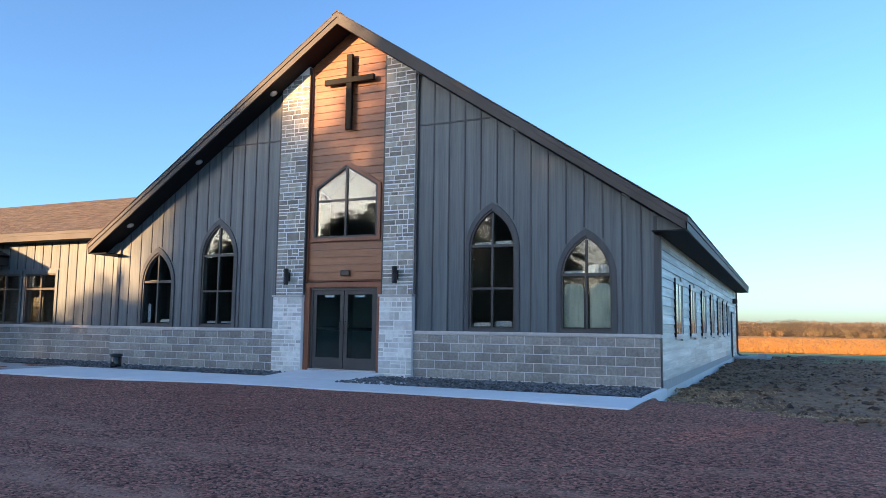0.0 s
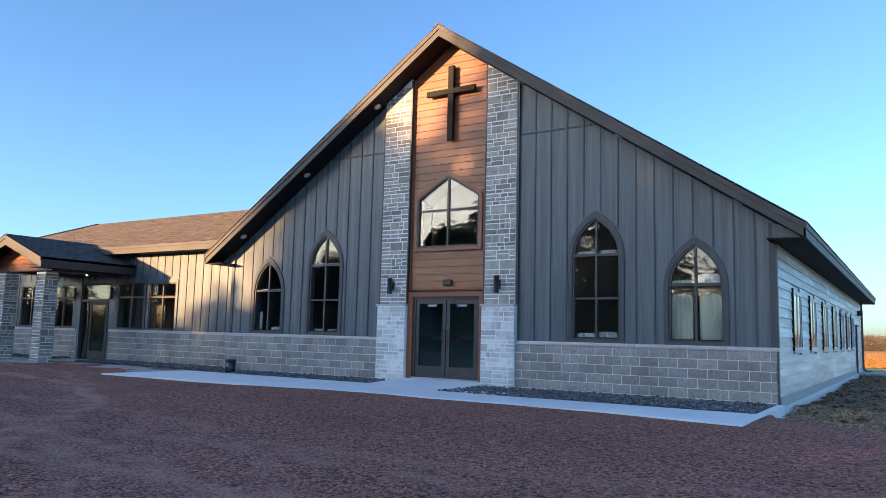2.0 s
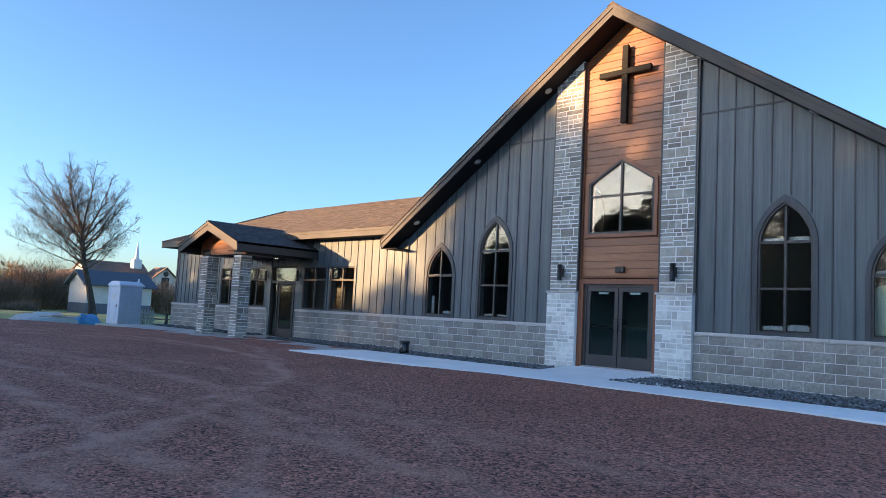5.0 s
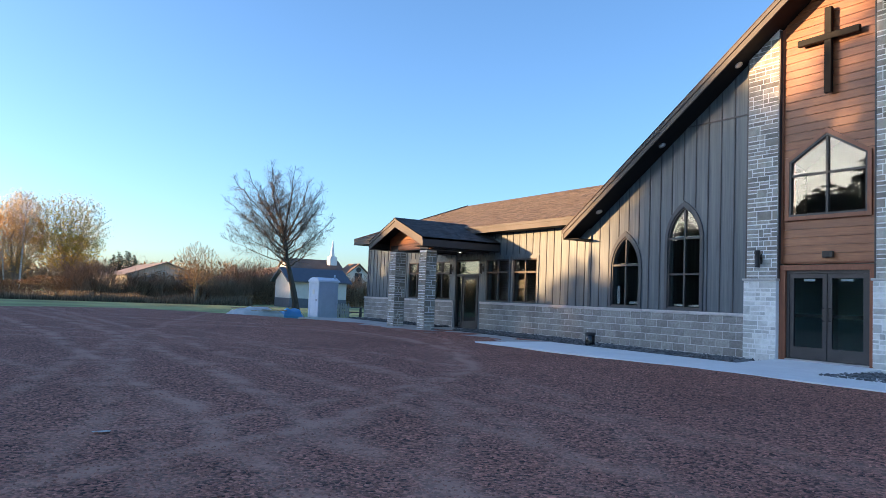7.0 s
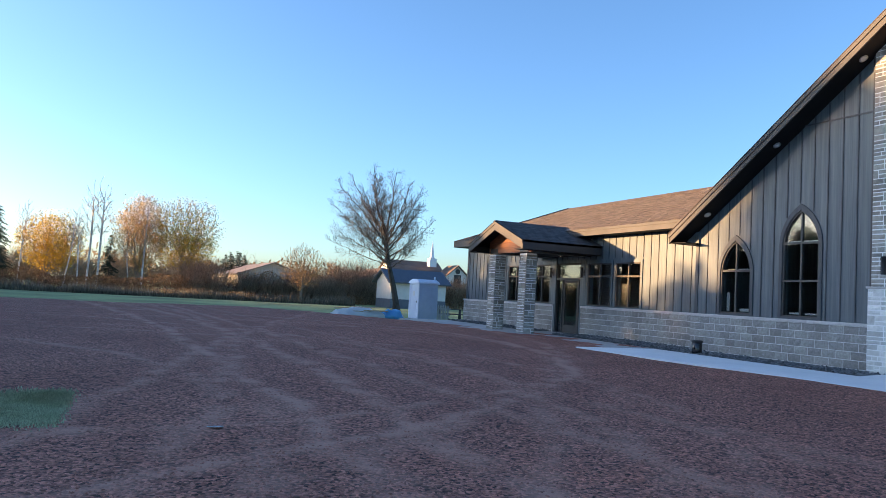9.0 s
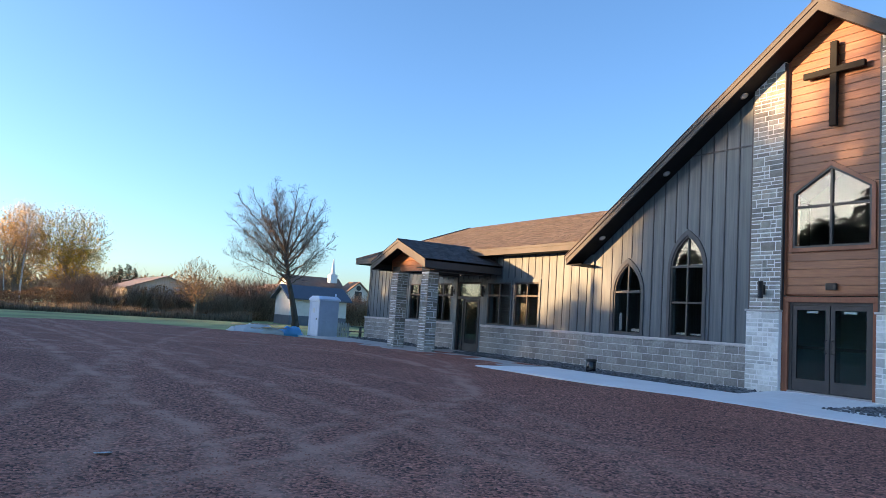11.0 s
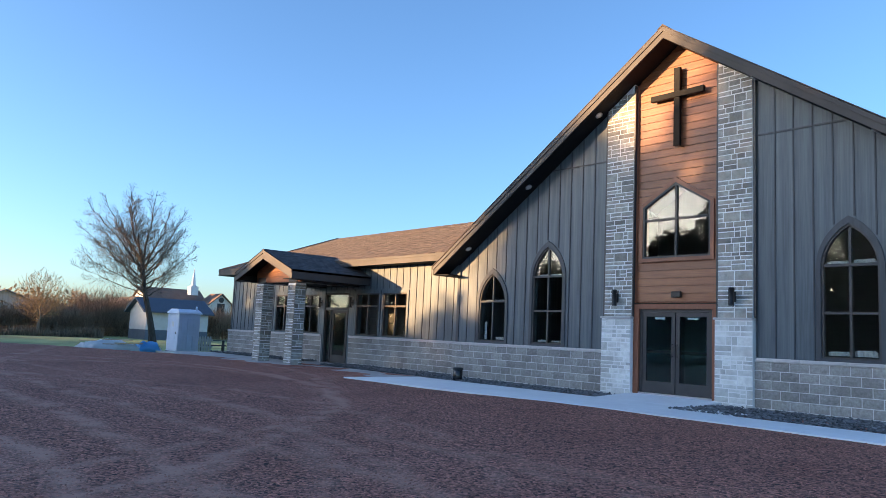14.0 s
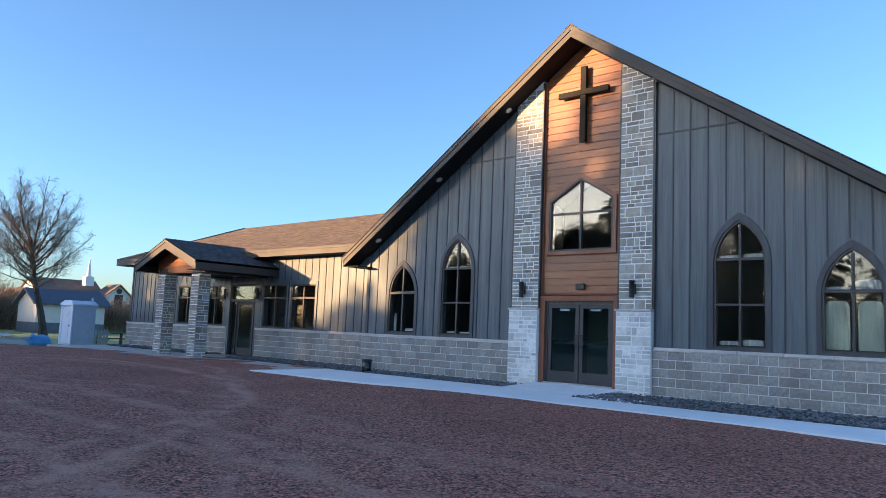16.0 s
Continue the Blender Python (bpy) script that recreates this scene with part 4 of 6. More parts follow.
for q in ((0, 3, 4), (3, 2, 4), (2, 1, 4), (0, 1, 2, 3)):
    bm.faces.new([v[i] for i in q])
part("hip_deck", bm, M_SOFFIT, roof_wing)
part("fascia", boxed(XE, -7.4, E0 - 0.03, E0, 3.78, EZ - 0.02), M_FASCIA, roof_wing)
part("drip_edge", boxed(XE, -7.4, E0 - 0.05, E0 - 0.03, EZ - 0.10, EZ - 0.01), M_FASCIA, roof_wing)
part("fascia", boxed(XE - 0.03, XE, E0 - 0.03, E1, 3.78, EZ - 0.02), M_FASCIA, roof_wing)
part("soffit", boxed(XE, -7.9, E0, AY, 3.79, 3.81), M_SOFFIT, roof_wing)


def shingle_rows(u0, n_rows, span, place, seed, width=0.32, rise=0.145):
    """Courses of lapped shingle tabs on a slope: place(u, s) maps metres along the eave and up the slope to the world."""
    rg = random.Random(seed)
    vs, fs = [], []
    for r in range(n_rows):
        a0, a1 = span(r * rise)
        u = a0 - rg.uniform(0, width)
        while u < a1:
            w = width * rg.uniform(0.75, 1.25)
            p, q = max(u, a0), min(u + w - 0.006, a1)
            u += w
            if q - p < 0.02:
                continue
            lift = 0.012 + rg.uniform(0, 0.007)
            b = len(vs)
            s0, s1 = r * rise - rg.choice((0, 0, 0.02)), r * rise + rise + 0.03
            for uu, ss, h in ((p, s0, lift), (q, s0, lift), (q, s1, 0.002), (p, s1, 0.002), (p, s0, 0.0), (q, s0, 0.0)):
                vs.append(place(uu, ss, h))
            fs += [(b, b + 1, b + 2, b + 3), (b + 4, b + 5, b + 1, b)]
    return vs, fs


slope_w = math.hypot(RY - E0, RZ - EZ)
cw, sw = (RY - E0) / slope_w, (RZ - EZ) / slope_w
vs, fs = shingle_rows(0, 36, lambda s: (XE + s * cw * (XR - XE) / (RY - E0), -4.5), lambda u, s, h: (u, E0 - 0.04 + s * cw - h * sw, EZ - 0.015 + s * sw + h * cw), 3)
sh = new("shingles", raw("shingles", vs, fs, M_SHINGLE))
sh.parent = roof_wing
tagged(sh, kind="stuff")
part("ridge_cap", solid(bmesh.new(), [(-4.4, RY - 0.14, RZ - 0.05), (-4.4, RY, RZ + 0.025), (-4.4, RY + 0.14, RZ - 0.05), (-4.4, RY, RZ - 0.02)], (XR + 4.4, 0, 0)), M_SHINGLE, roof_wing)
part("hip_cap", tube(bmesh.new(), [(XE, E0 - 0.03, EZ), (XR, RY, RZ + 0.01)], 0.055, 6), M_SHINGLE, roof_wing)
vs, fs = shingle_rows(0, 26, lambda s: (E0 + 0.1 + s * 1.25, E1 - 0.1 - s * 1.25), lambda u, s, h: (XE - 0.03 + s * 0.9, u, EZ - 0.012 + s * 0.9 * (RZ - EZ) / (XR - XE) + h), 9)
sh = new("shingles", raw("shingles", vs, fs, M_SHINGLE))
sh.parent = roof_wing
tagged(sh, kind="stuff")

# ---- porch over the side door ----
PX, PH, PZ, PE, PF = -16.24, 2.30, 4.24, 3.40, -2.72
M_SHINGLEDARK = mat("slate_shingle", (0.050, 0.049, 0.052), (0.11, 0.106, 0.108), 9, 0.95, 0.006, 35, rand=0.30, island=True)
porch = thing("porch", label="gabled entrance porch on two stone columns with dark shingles", category="porch", kind="structure")
ps = (PZ - PE) / PH
for s in (-1, 1):
    e = PX + s * PH
    part("roof_slab", solid(bmesh.new(), [(PX, PF + 0.02, PZ - 0.02), (e, PF + 0.02, PE - 0.02), (e, PF + 0.02, PE - 0.08), (PX, PF + 0.02, PZ - 0.08)], (0, 1.0 - PF, 0)), M_SOFFIT, porch)
    part("rake_fascia", solid(bmesh.new(), [(PX, PF, PZ - 0.02), (e, PF, PE - 0.02), (e, PF, PE - 0.34), (PX, PF, PZ - 0.36)], (0, 0.04, 0)), M_FASCIA, porch)
    part("rake_trim", solid(bmesh.new(), [(PX, PF - 0.025, PZ - 0.02), (e, PF - 0.025, PE - 0.02), (e, PF - 0.025, PE - 0.13), (PX, PF - 0.025, PZ - 0.13)], (0, 0.025, 0)), M_FASCIA, porch)
    part("eave_fascia", boxed(*sorted((e, e - s * 0.03)), PF + 0.04, AY - 0.02, PE - 0.34, PE - 0.02), M_TRIM, porch)
    part("eave_soffit", boxed(*sorted((e - s * 0.03, PX + s * 1.6)), PF + 0.04, AY - 0.02, PE - 0.34, PE - 0.315), M_SOFFIT, porch)
    part("beam", boxed(*sorted((PX + s * 0.92, PX + s * 1.56)), -2.05, AY - 0.02, 3.02, 3.22), M_TRIM, porch)
    vs, fs = shingle_rows(0, 17, lambda q: (PF - 0.02, 0.86), (lambda s: lambda u, q, h: (PX + s * (PH + 0.02) - s * q * 0.93, u, PE - 0.005 + q * 0.93 * ps + h))(s), 11 + s)
    sh = new("shingles", raw("shingles", vs, fs if s < 0 else fs, M_SHINGLEDARK))
    sh.parent = porch
    tagged(sh, kind="stuff")
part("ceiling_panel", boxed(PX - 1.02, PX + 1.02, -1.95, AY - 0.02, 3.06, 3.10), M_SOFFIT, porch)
part("gable_panel", solid(bmesh.new(), [(PX - 1.75, -2.02, 3.02), (PX + 1.75, -2.02, 3.02), (PX + 1.75, -2.02, PZ - 0.1 - ps * 1.75), (PX, -2.02, PZ - 0.1), (PX - 1.75, -2.02, PZ - 0.1 - ps * 1.75)], (0, 0.06, 0)), M_WOODTRIM, porch, "red-brown stained gable boards")
for k in range(6):
    z = 3.06 + 0.19 * k
    half = min(1.7, (PZ - 0.14 - z - 0.18) / ps)
    if half > 0.1:
        part("plank", boxed(PX - half, PX + half, -2.045, -2.02, z, z + 0.18, bevel=0.004), M_WOOD, porch)
part("ridge_cap", solid(bmesh.new(), [(PX - 0.14, PF - 0.03, PZ - 0.03), (PX, PF - 0.03, PZ + 0.03), (PX + 0.14, PF - 0.03, PZ - 0.03), (PX, PF - 0.03, PZ - 0.01)], (0, 3.6, 0)), M_SHINGLEDARK, porch)
COLS = [(-15.31, -14.70), (-17.85, -17.22)]
columns = []
for a, b in COLS:
    c = thing("stone_column", label="square column of grey ashlar ledge stone carrying the porch", category="column", group="porch columns", kind="structure")
    part("core", boxed(a + 0.03, b - 0.03, -2.07, -1.63, -0.3, 2.97), M_GROUT, c)
    columns.append(c)
M_GLOW = bpy.data.materials.new("lit_lens")
M_GLOW.use_nodes = True
M_GLOW.node_tree.nodes["Principled BSDF"].inputs["Emission Color"].default_value = (1, 0.78, 0.5, 1)
M_GLOW.node_tree.nodes["Principled BSDF"].inputs["Emission Strength"].default_value = 12
can = thing("porch_light", (-15.9, 0.15, 3.05), "small lit recessed light in the porch ceiling", "ceiling light")
part("trim_ring", lathe(bmesh.new(), [(0.09, 0.01), (0.095, -0.01), (0.075, -0.012), (0.07, 0)], 20), M_STEEL, can)
part("lens", lathe(bmesh.new(), [(0.07, 0.004), (0.07, -0.006)], 20), M_GLOW, can, "glowing lens")

# ---- trees and plants ----
def tubes_mesh(name, segs, material, sides=4):
    """Many tapered limbs as one mesh: segments of (start, end, radius, radius)."""
    vs, fs = [], []
    for p, q, r0, r1 in segs:
        d = (q - p)
        if d.length < 1e-5:
            continue
        u = d.orthogonal().normalized()
        w = d.normalized().cross(u)
        n = sides if r0 > 0.03 else 3
        b = len(vs)
        for c, r in ((p, r0), (q, r1)):
            for k in range(n):
                a = 2 * math.pi * k / n
                vs.append(c + u * (r * math.cos(a)) + w * (r * math.sin(a)))
        for k in range(n):
            fs.append((b + k, b + (k + 1) % n, b + n + (k + 1) % n, b + n + k))
    return raw(name, [tuple(v) for v in vs], fs, material)


def leaves_mesh(name, rg, spots, n, size, scatter, material):
    vs, fs = [], []
    for _ in range(n):
        c, d = rg.choice(spots)
        c = c + Vector((rg.gauss(0, scatter), rg.gauss(0, scatter), rg.gauss(0, scatter)))
        u = Vector((rg.gauss(0, 1), rg.gauss(0, 1), rg.gauss(0, 0.6))).normalized()
        w = u.orthogonal().normalized()
        s = size * rg.uniform(0.6, 1.3)
        b = len(vs)
        vs += [tuple(c - u * s), tuple(c + w * s * 0.55), tuple(c + u * s), tuple(c - w * s * 0.55)]
        fs.append((b, b + 1, b + 2, b + 3))
    return raw(name, vs, fs, material)


M_BARK = mat("grey_bark", (0.045, 0.036, 0.030), (0.10, 0.082, 0.068), 6, 0.95, 0.02, 12, (1, 1, 0.3))
M_TWIG = mat("brown_twigs", (0.24, 0.17, 0.115), (0.42, 0.31, 0.21), 2, 0.95, rand=0.4, island=True, through_light=0.4)
M_BIRCH = mat("birch_bark", (0.68, 0.64, 0.56), (0.82, 0.78, 0.70), 4, 0.85, 0.004, 20, (1, 1, 3), c=(0.12, 0.10, 0.09), cscale=2.5, cmix=0.6)
M_YELLOW = mat("yellow_leaves", (0.62, 0.38, 0.04), (0.78, 0.52, 0.07), 1.5, 0.8, rand=0.4, island=True, through_light=0.62, c=(0.22, 0.17, 0.05), cscale=0.4)
M_RUSSET = mat("russet_leaves", (0.56, 0.36, 0.13), (0.72, 0.50, 0.21), 1.5, 0.8, rand=0.4, island=True, through_light=0.62)
M_NEEDLE = mat("spruce_needles", (0.018, 0.030, 0.016), (0.045, 0.062, 0.034), 3, 0.85, rand=0.4, island=True)
M_DRYGRASS = mat("dry_grass", (0.17, 0.135, 0.095), (0.33, 0.27, 0.19), 1, 0.95, rand=0.4, island=True, through_light=0.62)


def tree(at, name, label, segs, bark, leaf=None, leaf_mat=None, turn=0, group="", twig=None):
    t = thing(name, at, label, "tree", group, turn=turn)
    trunk = [s for s in segs if s[2] >= 0.05]
    twigs = [s for s in segs if s[2] < 0.05]
    o = new("trunk", tubes_mesh("trunk", trunk, bark, 8))
    o.parent = t
    o = new("crown", tubes_mesh("crown", twigs, twig or M_TWIG))
    o.parent = t
    if leaf:
        o = new("leaves", leaf)
        o.parent = t
    return t


def grown(seed, trunk, centre, radii, n, balance, twig, root, power=0.56):
    """A tree grown towards random points of an uneven ellipsoid crown: each point joins the limb that reaches it
    with the least length, limbs thicken with what they carry. Gives the limbs and the twig tips."""
    rg = random.Random(seed)
    pts = [Vector(p) for p in trunk]
    up, far = [-1] + list(range(len(pts) - 1)), [0.0]
    for i in range(1, len(pts)):
        far.append(far[-1] + (pts[i] - pts[i - 1]).length)
    first = max(1, len(pts) // 2)
    pos = np.zeros((n * 14 + 50, 3))
    run = np.full(n * 14 + 50, 1e9)
    for i, p in enumerate(pts):
        pos[i], run[i] = p, far[i] if i >= first else 1e6
    goals = []
    while len(goals) < n:
        d = Vector((rg.gauss(0, 1), rg.gauss(0, 1), rg.gauss(0, 1))).normalized()
        k = rg.random() ** 0.42 * (1 + 0.22 * noise.noise(d * 2.2 + Vector((seed, 0, 0))))
        goals.append(Vector(centre) + Vector((d.x * radii[0], d.y * radii[1], d.z * radii[2])) * k)
    goals.sort(key=lambda g: (g - pts[-1]).length + rg.uniform(0, 0.8))
    tips = []
    for g in goals:
        m = len(pts)
        dist = np.sqrt(((pos[:m] - np.array(g)) ** 2).sum(1))
        j = int(np.argmin(dist + balance * run[:m] + 0.35 * np.maximum(0, pos[:m, 2] - g.z)))
        a = pts[j]
        steps = max(1, min(12, int((g - a).length / 0.42)))
        sag = Vector((rg.gauss(0, 0.06), rg.gauss(0, 0.06), -0.07)) * (g - a).length
        last = j
        for k in range(1, steps + 1):
            f = k / steps
            q = a.lerp(g, f) + sag * (f * (1 - f) * 2.2) + Vector((rg.gauss(0, 0.02), rg.gauss(0, 0.02), rg.gauss(0, 0.02)))
            i = len(pts)
            if i >= len(run):
                break
            pts.append(q)
            up.append(last)
            pos[i] = q
            run[i] = min(run[last], 1e5) + (q - pts[last]).length
            last = i
        tips.append((pts[last], (pts[last] - pts[up[last]]).normalized()))
    load = [0] * len(pts)
    for i in range(len(pts) - 1, 0, -1):
        load[i] = max(load[i], 1)
        load[up[i]] += load[i]
    size = root / load[1] ** power
    wide = lambda i: max(twig, size * load[i] ** power)
    segs = [(pts[up[i]], pts[i], min(wide(up[i]), wide(i) * 1.5) if up[i] > 0 else wide(i) * 1.25, wide(i)) for i in range(1, len(pts))]
    return segs, tips, rg


# the bare tree behind the builders' heap
M_DARKTWIG = mat("dark_twigs", (0.085, 0.065, 0.052), (0.15, 0.115, 0.092), 2, 0.95)


def limbed(seed, trunk, root, primaries, centre, radii):
    """A leafless broad tree: leaders leave the trunk steeply, bend to the edge of an oval crown and carry three orders of rising twigs."""
    rg = random.Random(seed)
    trunk = [Vector(p) for p in trunk]
    n = len(trunk) - 1
    segs = [(trunk[i], trunk[i + 1], root * (1 - 0.6 * i / n) * (1.35 if i == 0 else 1), root * (1 - 0.6 * (i + 1) / n)) for i in range(n)]
    c = Vector(centre)

    def room(p, d):
        """How far the crown goes on from p along d."""
        a = sum((d[j] / radii[j]) ** 2 for j in range(3))
        b = sum((p - c)[j] * d[j] / radii[j] ** 2 for j in range(3))
        k = sum(((p - c)[j] / radii[j]) ** 2 for j in range(3)) - 1
        root_of = b * b - a * k
        return max(0.0, (math.sqrt(root_of) - b) / a) if root_of > 0 else 0.0

    def twigs(pts, length, r, order):
        k = len(pts) - 1
        gap = (0, 0.13, 0.18, 0.30)[order]
        along = length * (0.12 if order < 3 else 0.24)
        while along < length * 0.97:
            f = along / length * k
            i = min(int(f), k - 1)
            a = pts[i].lerp(pts[i + 1], f - i)
            way = (pts[i + 1] - pts[i]).normalized()
            side = way.cross(Vector((rg.gauss(0, 1), rg.gauss(0, 1), rg.gauss(0, 1)))).normalized()
            t = math.radians(rg.uniform(30, 62))
            e = (way * math.cos(t) + side * math.sin(t) + Vector((0, 0, 0.10))).normalized()
            want = (0.34 + 0.46 * (length - along)) * rg.uniform(0.6, 1.05)
            far = min(want, room(a, e) * rg.uniform(0.92, 1.06) + 0.12)
            shoot(a, e, far, r * 0.42 * (1 - 0.5 * along / length), order - 1)
            along += gap * rg.uniform(0.7, 1.4)

    def shoot(p, d, length, r, order):
        k = max(2, min(8, int(length / 0.36)))
        pts, q = [p], p
        for i in range(k):
            d = (d + Vector((rg.gauss(0, 0.08), rg.gauss(0, 0.08), rg.gauss(0.045, 0.05)))).normalized()
            q = q + d * (length / k)
            pts.append(q)
            segs.append((pts[-2], q, max(0.0052, r * (1 - 0.8 * i / k)), max(0.0052, r * (1 - 0.8 * (i + 1) / k))))
        if order:
            twigs(pts, length, r, order)

    for i in range(primaries):
        f = (i + 0.5) / primaries
        a = 2.4 * i + rg.uniform(-0.3, 0.3)
        up = -0.66 + 1.64 * f ** 0.85
        flat = math.sqrt(max(0.0, 1 - up * up))
        goal = c + Vector((flat * math.cos(a) * radii[0], flat * math.sin(a) * radii[1], up * radii[2])) * rg.uniform(0.88, 1.0)
        h = 0.56 + 0.44 * f
        j = min(int(h * n), n - 1)
        p = trunk[j].lerp(trunk[j + 1], h * n - j)
        out = Vector((goal.x - p.x, goal.y - p.y, 0))
        span = (goal - p).length
        bend = p + (out.normalized() * 0.85 + Vector((0, 0, 0.32 + 0.68 * f))).normalized() * span * 0.5
        k = 10
        pts = [p]
        for s in range(1, k + 1):
            u = s / k
            pts.append(p * (1 - u) ** 2 + bend * 2 * u * (1 - u) + goal * u * u + Vector((rg.gauss(0, 0.05), rg.gauss(0, 0.05), rg.gauss(0, 0.04))))
        r = root * (0.16 + 0.14 * f)
        for s in range(k):
            segs.append((pts[s], pts[s + 1], max(0.009, r * (1 - 0.85 * s / k)), max(0.009, r * (1 - 0.85 * (s + 1) / k))))
        twigs(pts, span, r, 3)
    return segs


segs = limbed(8, [(0, 0, 0), (0, -0.1, 0.9), (0, -0.3, 1.8), (0, -0.55, 2.7), (0, -0.85, 3.7), (0, -1.0, 4.8), (0, -1.2, 6.0)], 0.26, 32, (0, -1.75, 6.75), (4.0, 4.0, 3.85))
tree((-39.9, 1.95, -0.42), "bare_tree", "leafless broad-crowned deciduous tree on the lawn", segs, M_BARK, twig=M_DARKTWIG)


def spruce(seed, height, width, clear=0.9):
    """A conifer: whorls of drooping boughs carrying flat sprays."""
    rg = random.Random(seed)
    segs = [(Vector((0, 0, 0)), Vector((0, 0, height * 0.98)), height * 0.018, 0.02)]
    vs, fs = [], []
    z = clear
    while z < height - 0.25:
        reach = width * (1 - z / height) ** 0.8 * rg.uniform(0.7, 1.1) + 0.12
        for k in range(rg.choice((4, 5, 6))):
            a = rg.uniform(0, 6.283)
            out = Vector((math.cos(a), math.sin(a), 0))
            up = rg.uniform(-0.1, 0.25)
            p = Vector((0, 0, z + rg.uniform(-0.15, 0.15)))
            n = max(3, int(reach / 0.38))
            r = reach * rg.uniform(0.75, 1.1)
            for i in range(n):
                t0, t1 = i / n, (i + 1) / n
                a0 = p + out * (r * t0) + Vector((0, 0, r * (up * t0 - 0.32 * t0 * t0)))
                a1 = p + out * (r * t1) + Vector((0, 0, r * (up * t1 - 0.32 * t1 * t1)))
                segs.append((a0, a1, 0.022 * (1 - t0) + 0.008, 0.022 * (1 - t1) + 0.008))
                for sgn in (-1, 1):
                    for q in range(3):
                        side = Vector((-out.y, out.x, 0)) * sgn
                        ln = (0.25 + 0.3 * reach * 0.3 * (1 - t0 * 0.6)) * rg.uniform(0.7, 1.3)
                        tip = a1 + side * ln * 0.75 + out * ln * 0.5 + Vector((0, 0, -ln * rg.uniform(0.15, 0.7)))
                        wid = Vector((0, 0, 1)).cross(tip - a1).normalized() * 0.055 + Vector((0, 0, 0.05 * rg.uniform(-1, 1)))
                        m = (a1 + tip) * 0.5
                        b = len(vs)
                        vs += [tuple(a1), tuple(m + wid), tuple(tip), tuple(m - wid), tuple(m + Vector((0, 0, -0.13)))]
                        fs += [(b, b + 1, b + 2, b + 3), (b, b + 4, b + 2)]
        z += rg.uniform(0.28, 0.42) * (0.8 + 0.5 * height / 14)
    return tubes_mesh("trunk", segs, M_BARK, 6), raw("crown", vs, fs, M_NEEDLE)


SPRUCES = [spruce(s, 14.0, w) for s, w in ((1, 3.6), (2, 3.1), (3, 3.9))] + [spruce(4, 14.0, 3.4, 4.6)]


def plant_spruce(x, y, h, k, turn, z=-0.42, label="tall dark green spruce with drooping boughs", squash=1.0):
    t = thing("spruce_tree", (x, y, z), label, "tree", "spruces", turn=turn)
    for nm, me in zip(("trunk", "crown"), SPRUCES[k]):
        o = new(nm, me)
        o.parent = t
    t.scale = (h / 14 * squash, h / 14 * squash, h / 14)
    return t


# the belt of trees behind the camera, which shades the front
# crown height of the belt along x, at forty metres before the front
BELT = [(-75, 10.5), (-58, 10.5), (-46, 10.5), (-41, 9.8), (-37.8, 9.0), (-36.9, 8.3), (-36.2, 6.9), (-33.6, 6.9), (-32.9, 8.3), (-31.6, 8.3), (-30.6, 7.9), (-28.9, 8.1), (-27.9, 10.9), (-25.8, 11.2), (-25.2, 11.2), (-23.6, 11.7), (-22.4, 13.0), (-21.2, 15.0), (-14, 16), (-9, 13.5), (0, 11)]


def belt_top(x):
    return float(np.interp(x, [b[0] for b in BELT], [b[1] for b in BELT]))


rg = random.Random(8)
x = -74.0
i = 0
while x < 0:
    if -14.4 < x < -6.5:
        x = -6.5
    for row in ((-39.5, 0.0), (-44.5, 0.62), (-48.5, 1.1))[: 3 if x > -29.2 else 2] if x < -14.5 else ((-41.0, 0.2),):
        y = row[0] + rg.uniform(-1.0, 1.0)
        cx = x + (-40 - y) * -0.571 * -1.0 + rg.uniform(-0.4, 0.4) + (0.7 if row[1] > 0.5 else 0)
        h = belt_top(cx + (y + 40) * -0.571) + row[1] + 0.42 + rg.uniform(-0.5, 0.3)
        plant_spruce(cx, y, h, i % 3, rg.uniform(0, 360), squash=rg.uniform(1.0, 1.3) * (14 / h) ** 0.35)
        i += 1
    x += rg.uniform(1.5, 2.1) if x < -14.5 else rg.uniform(3.5, 5.5)
# Unseen spruces added so the wing panes mirror dark trees.
for k in range(16):
    plant_spruce(-116 + 2.7 * k + rg.uniform(-0.6, 0.6), -42 + rg.uniform(-1.5, 1.5), rg.uniform(6.6, 8.4), k % 3, rg.uniform(0, 360), squash=1.5)
# Lower trunk left bare so a sun patch reaches the gravel.
plant_spruce(-10.9, -41, 16.5, 3, 60, squash=0.62, label="tall spruce with a bare lower trunk")


def shade_spruce(xt, y, top, squash, label="tall dark green spruce with drooping boughs"):
    """A spruce whose shade falls as that of one of this height at xt in the first row."""
    plant_spruce(xt + 0.571 * (y + 40), y, top + 0.42 - 0.1286 * (y + 40), rg.randrange(3), rg.uniform(0, 360), squash=squash, label=label)


# Unseen spruces added to cut sun from the gable, pillars and porch columns.
for k in range(9):
    shade_spruce(-28.5 + 0.5 * k, -86 + rg.uniform(-2, 2), 12.9, 0.95)
for k in range(7):
    shade_spruce(-41.6 + 0.8 * k, -47 + rg.uniform(-1, 1), 8.9 - 0.05 * k, 1.6)
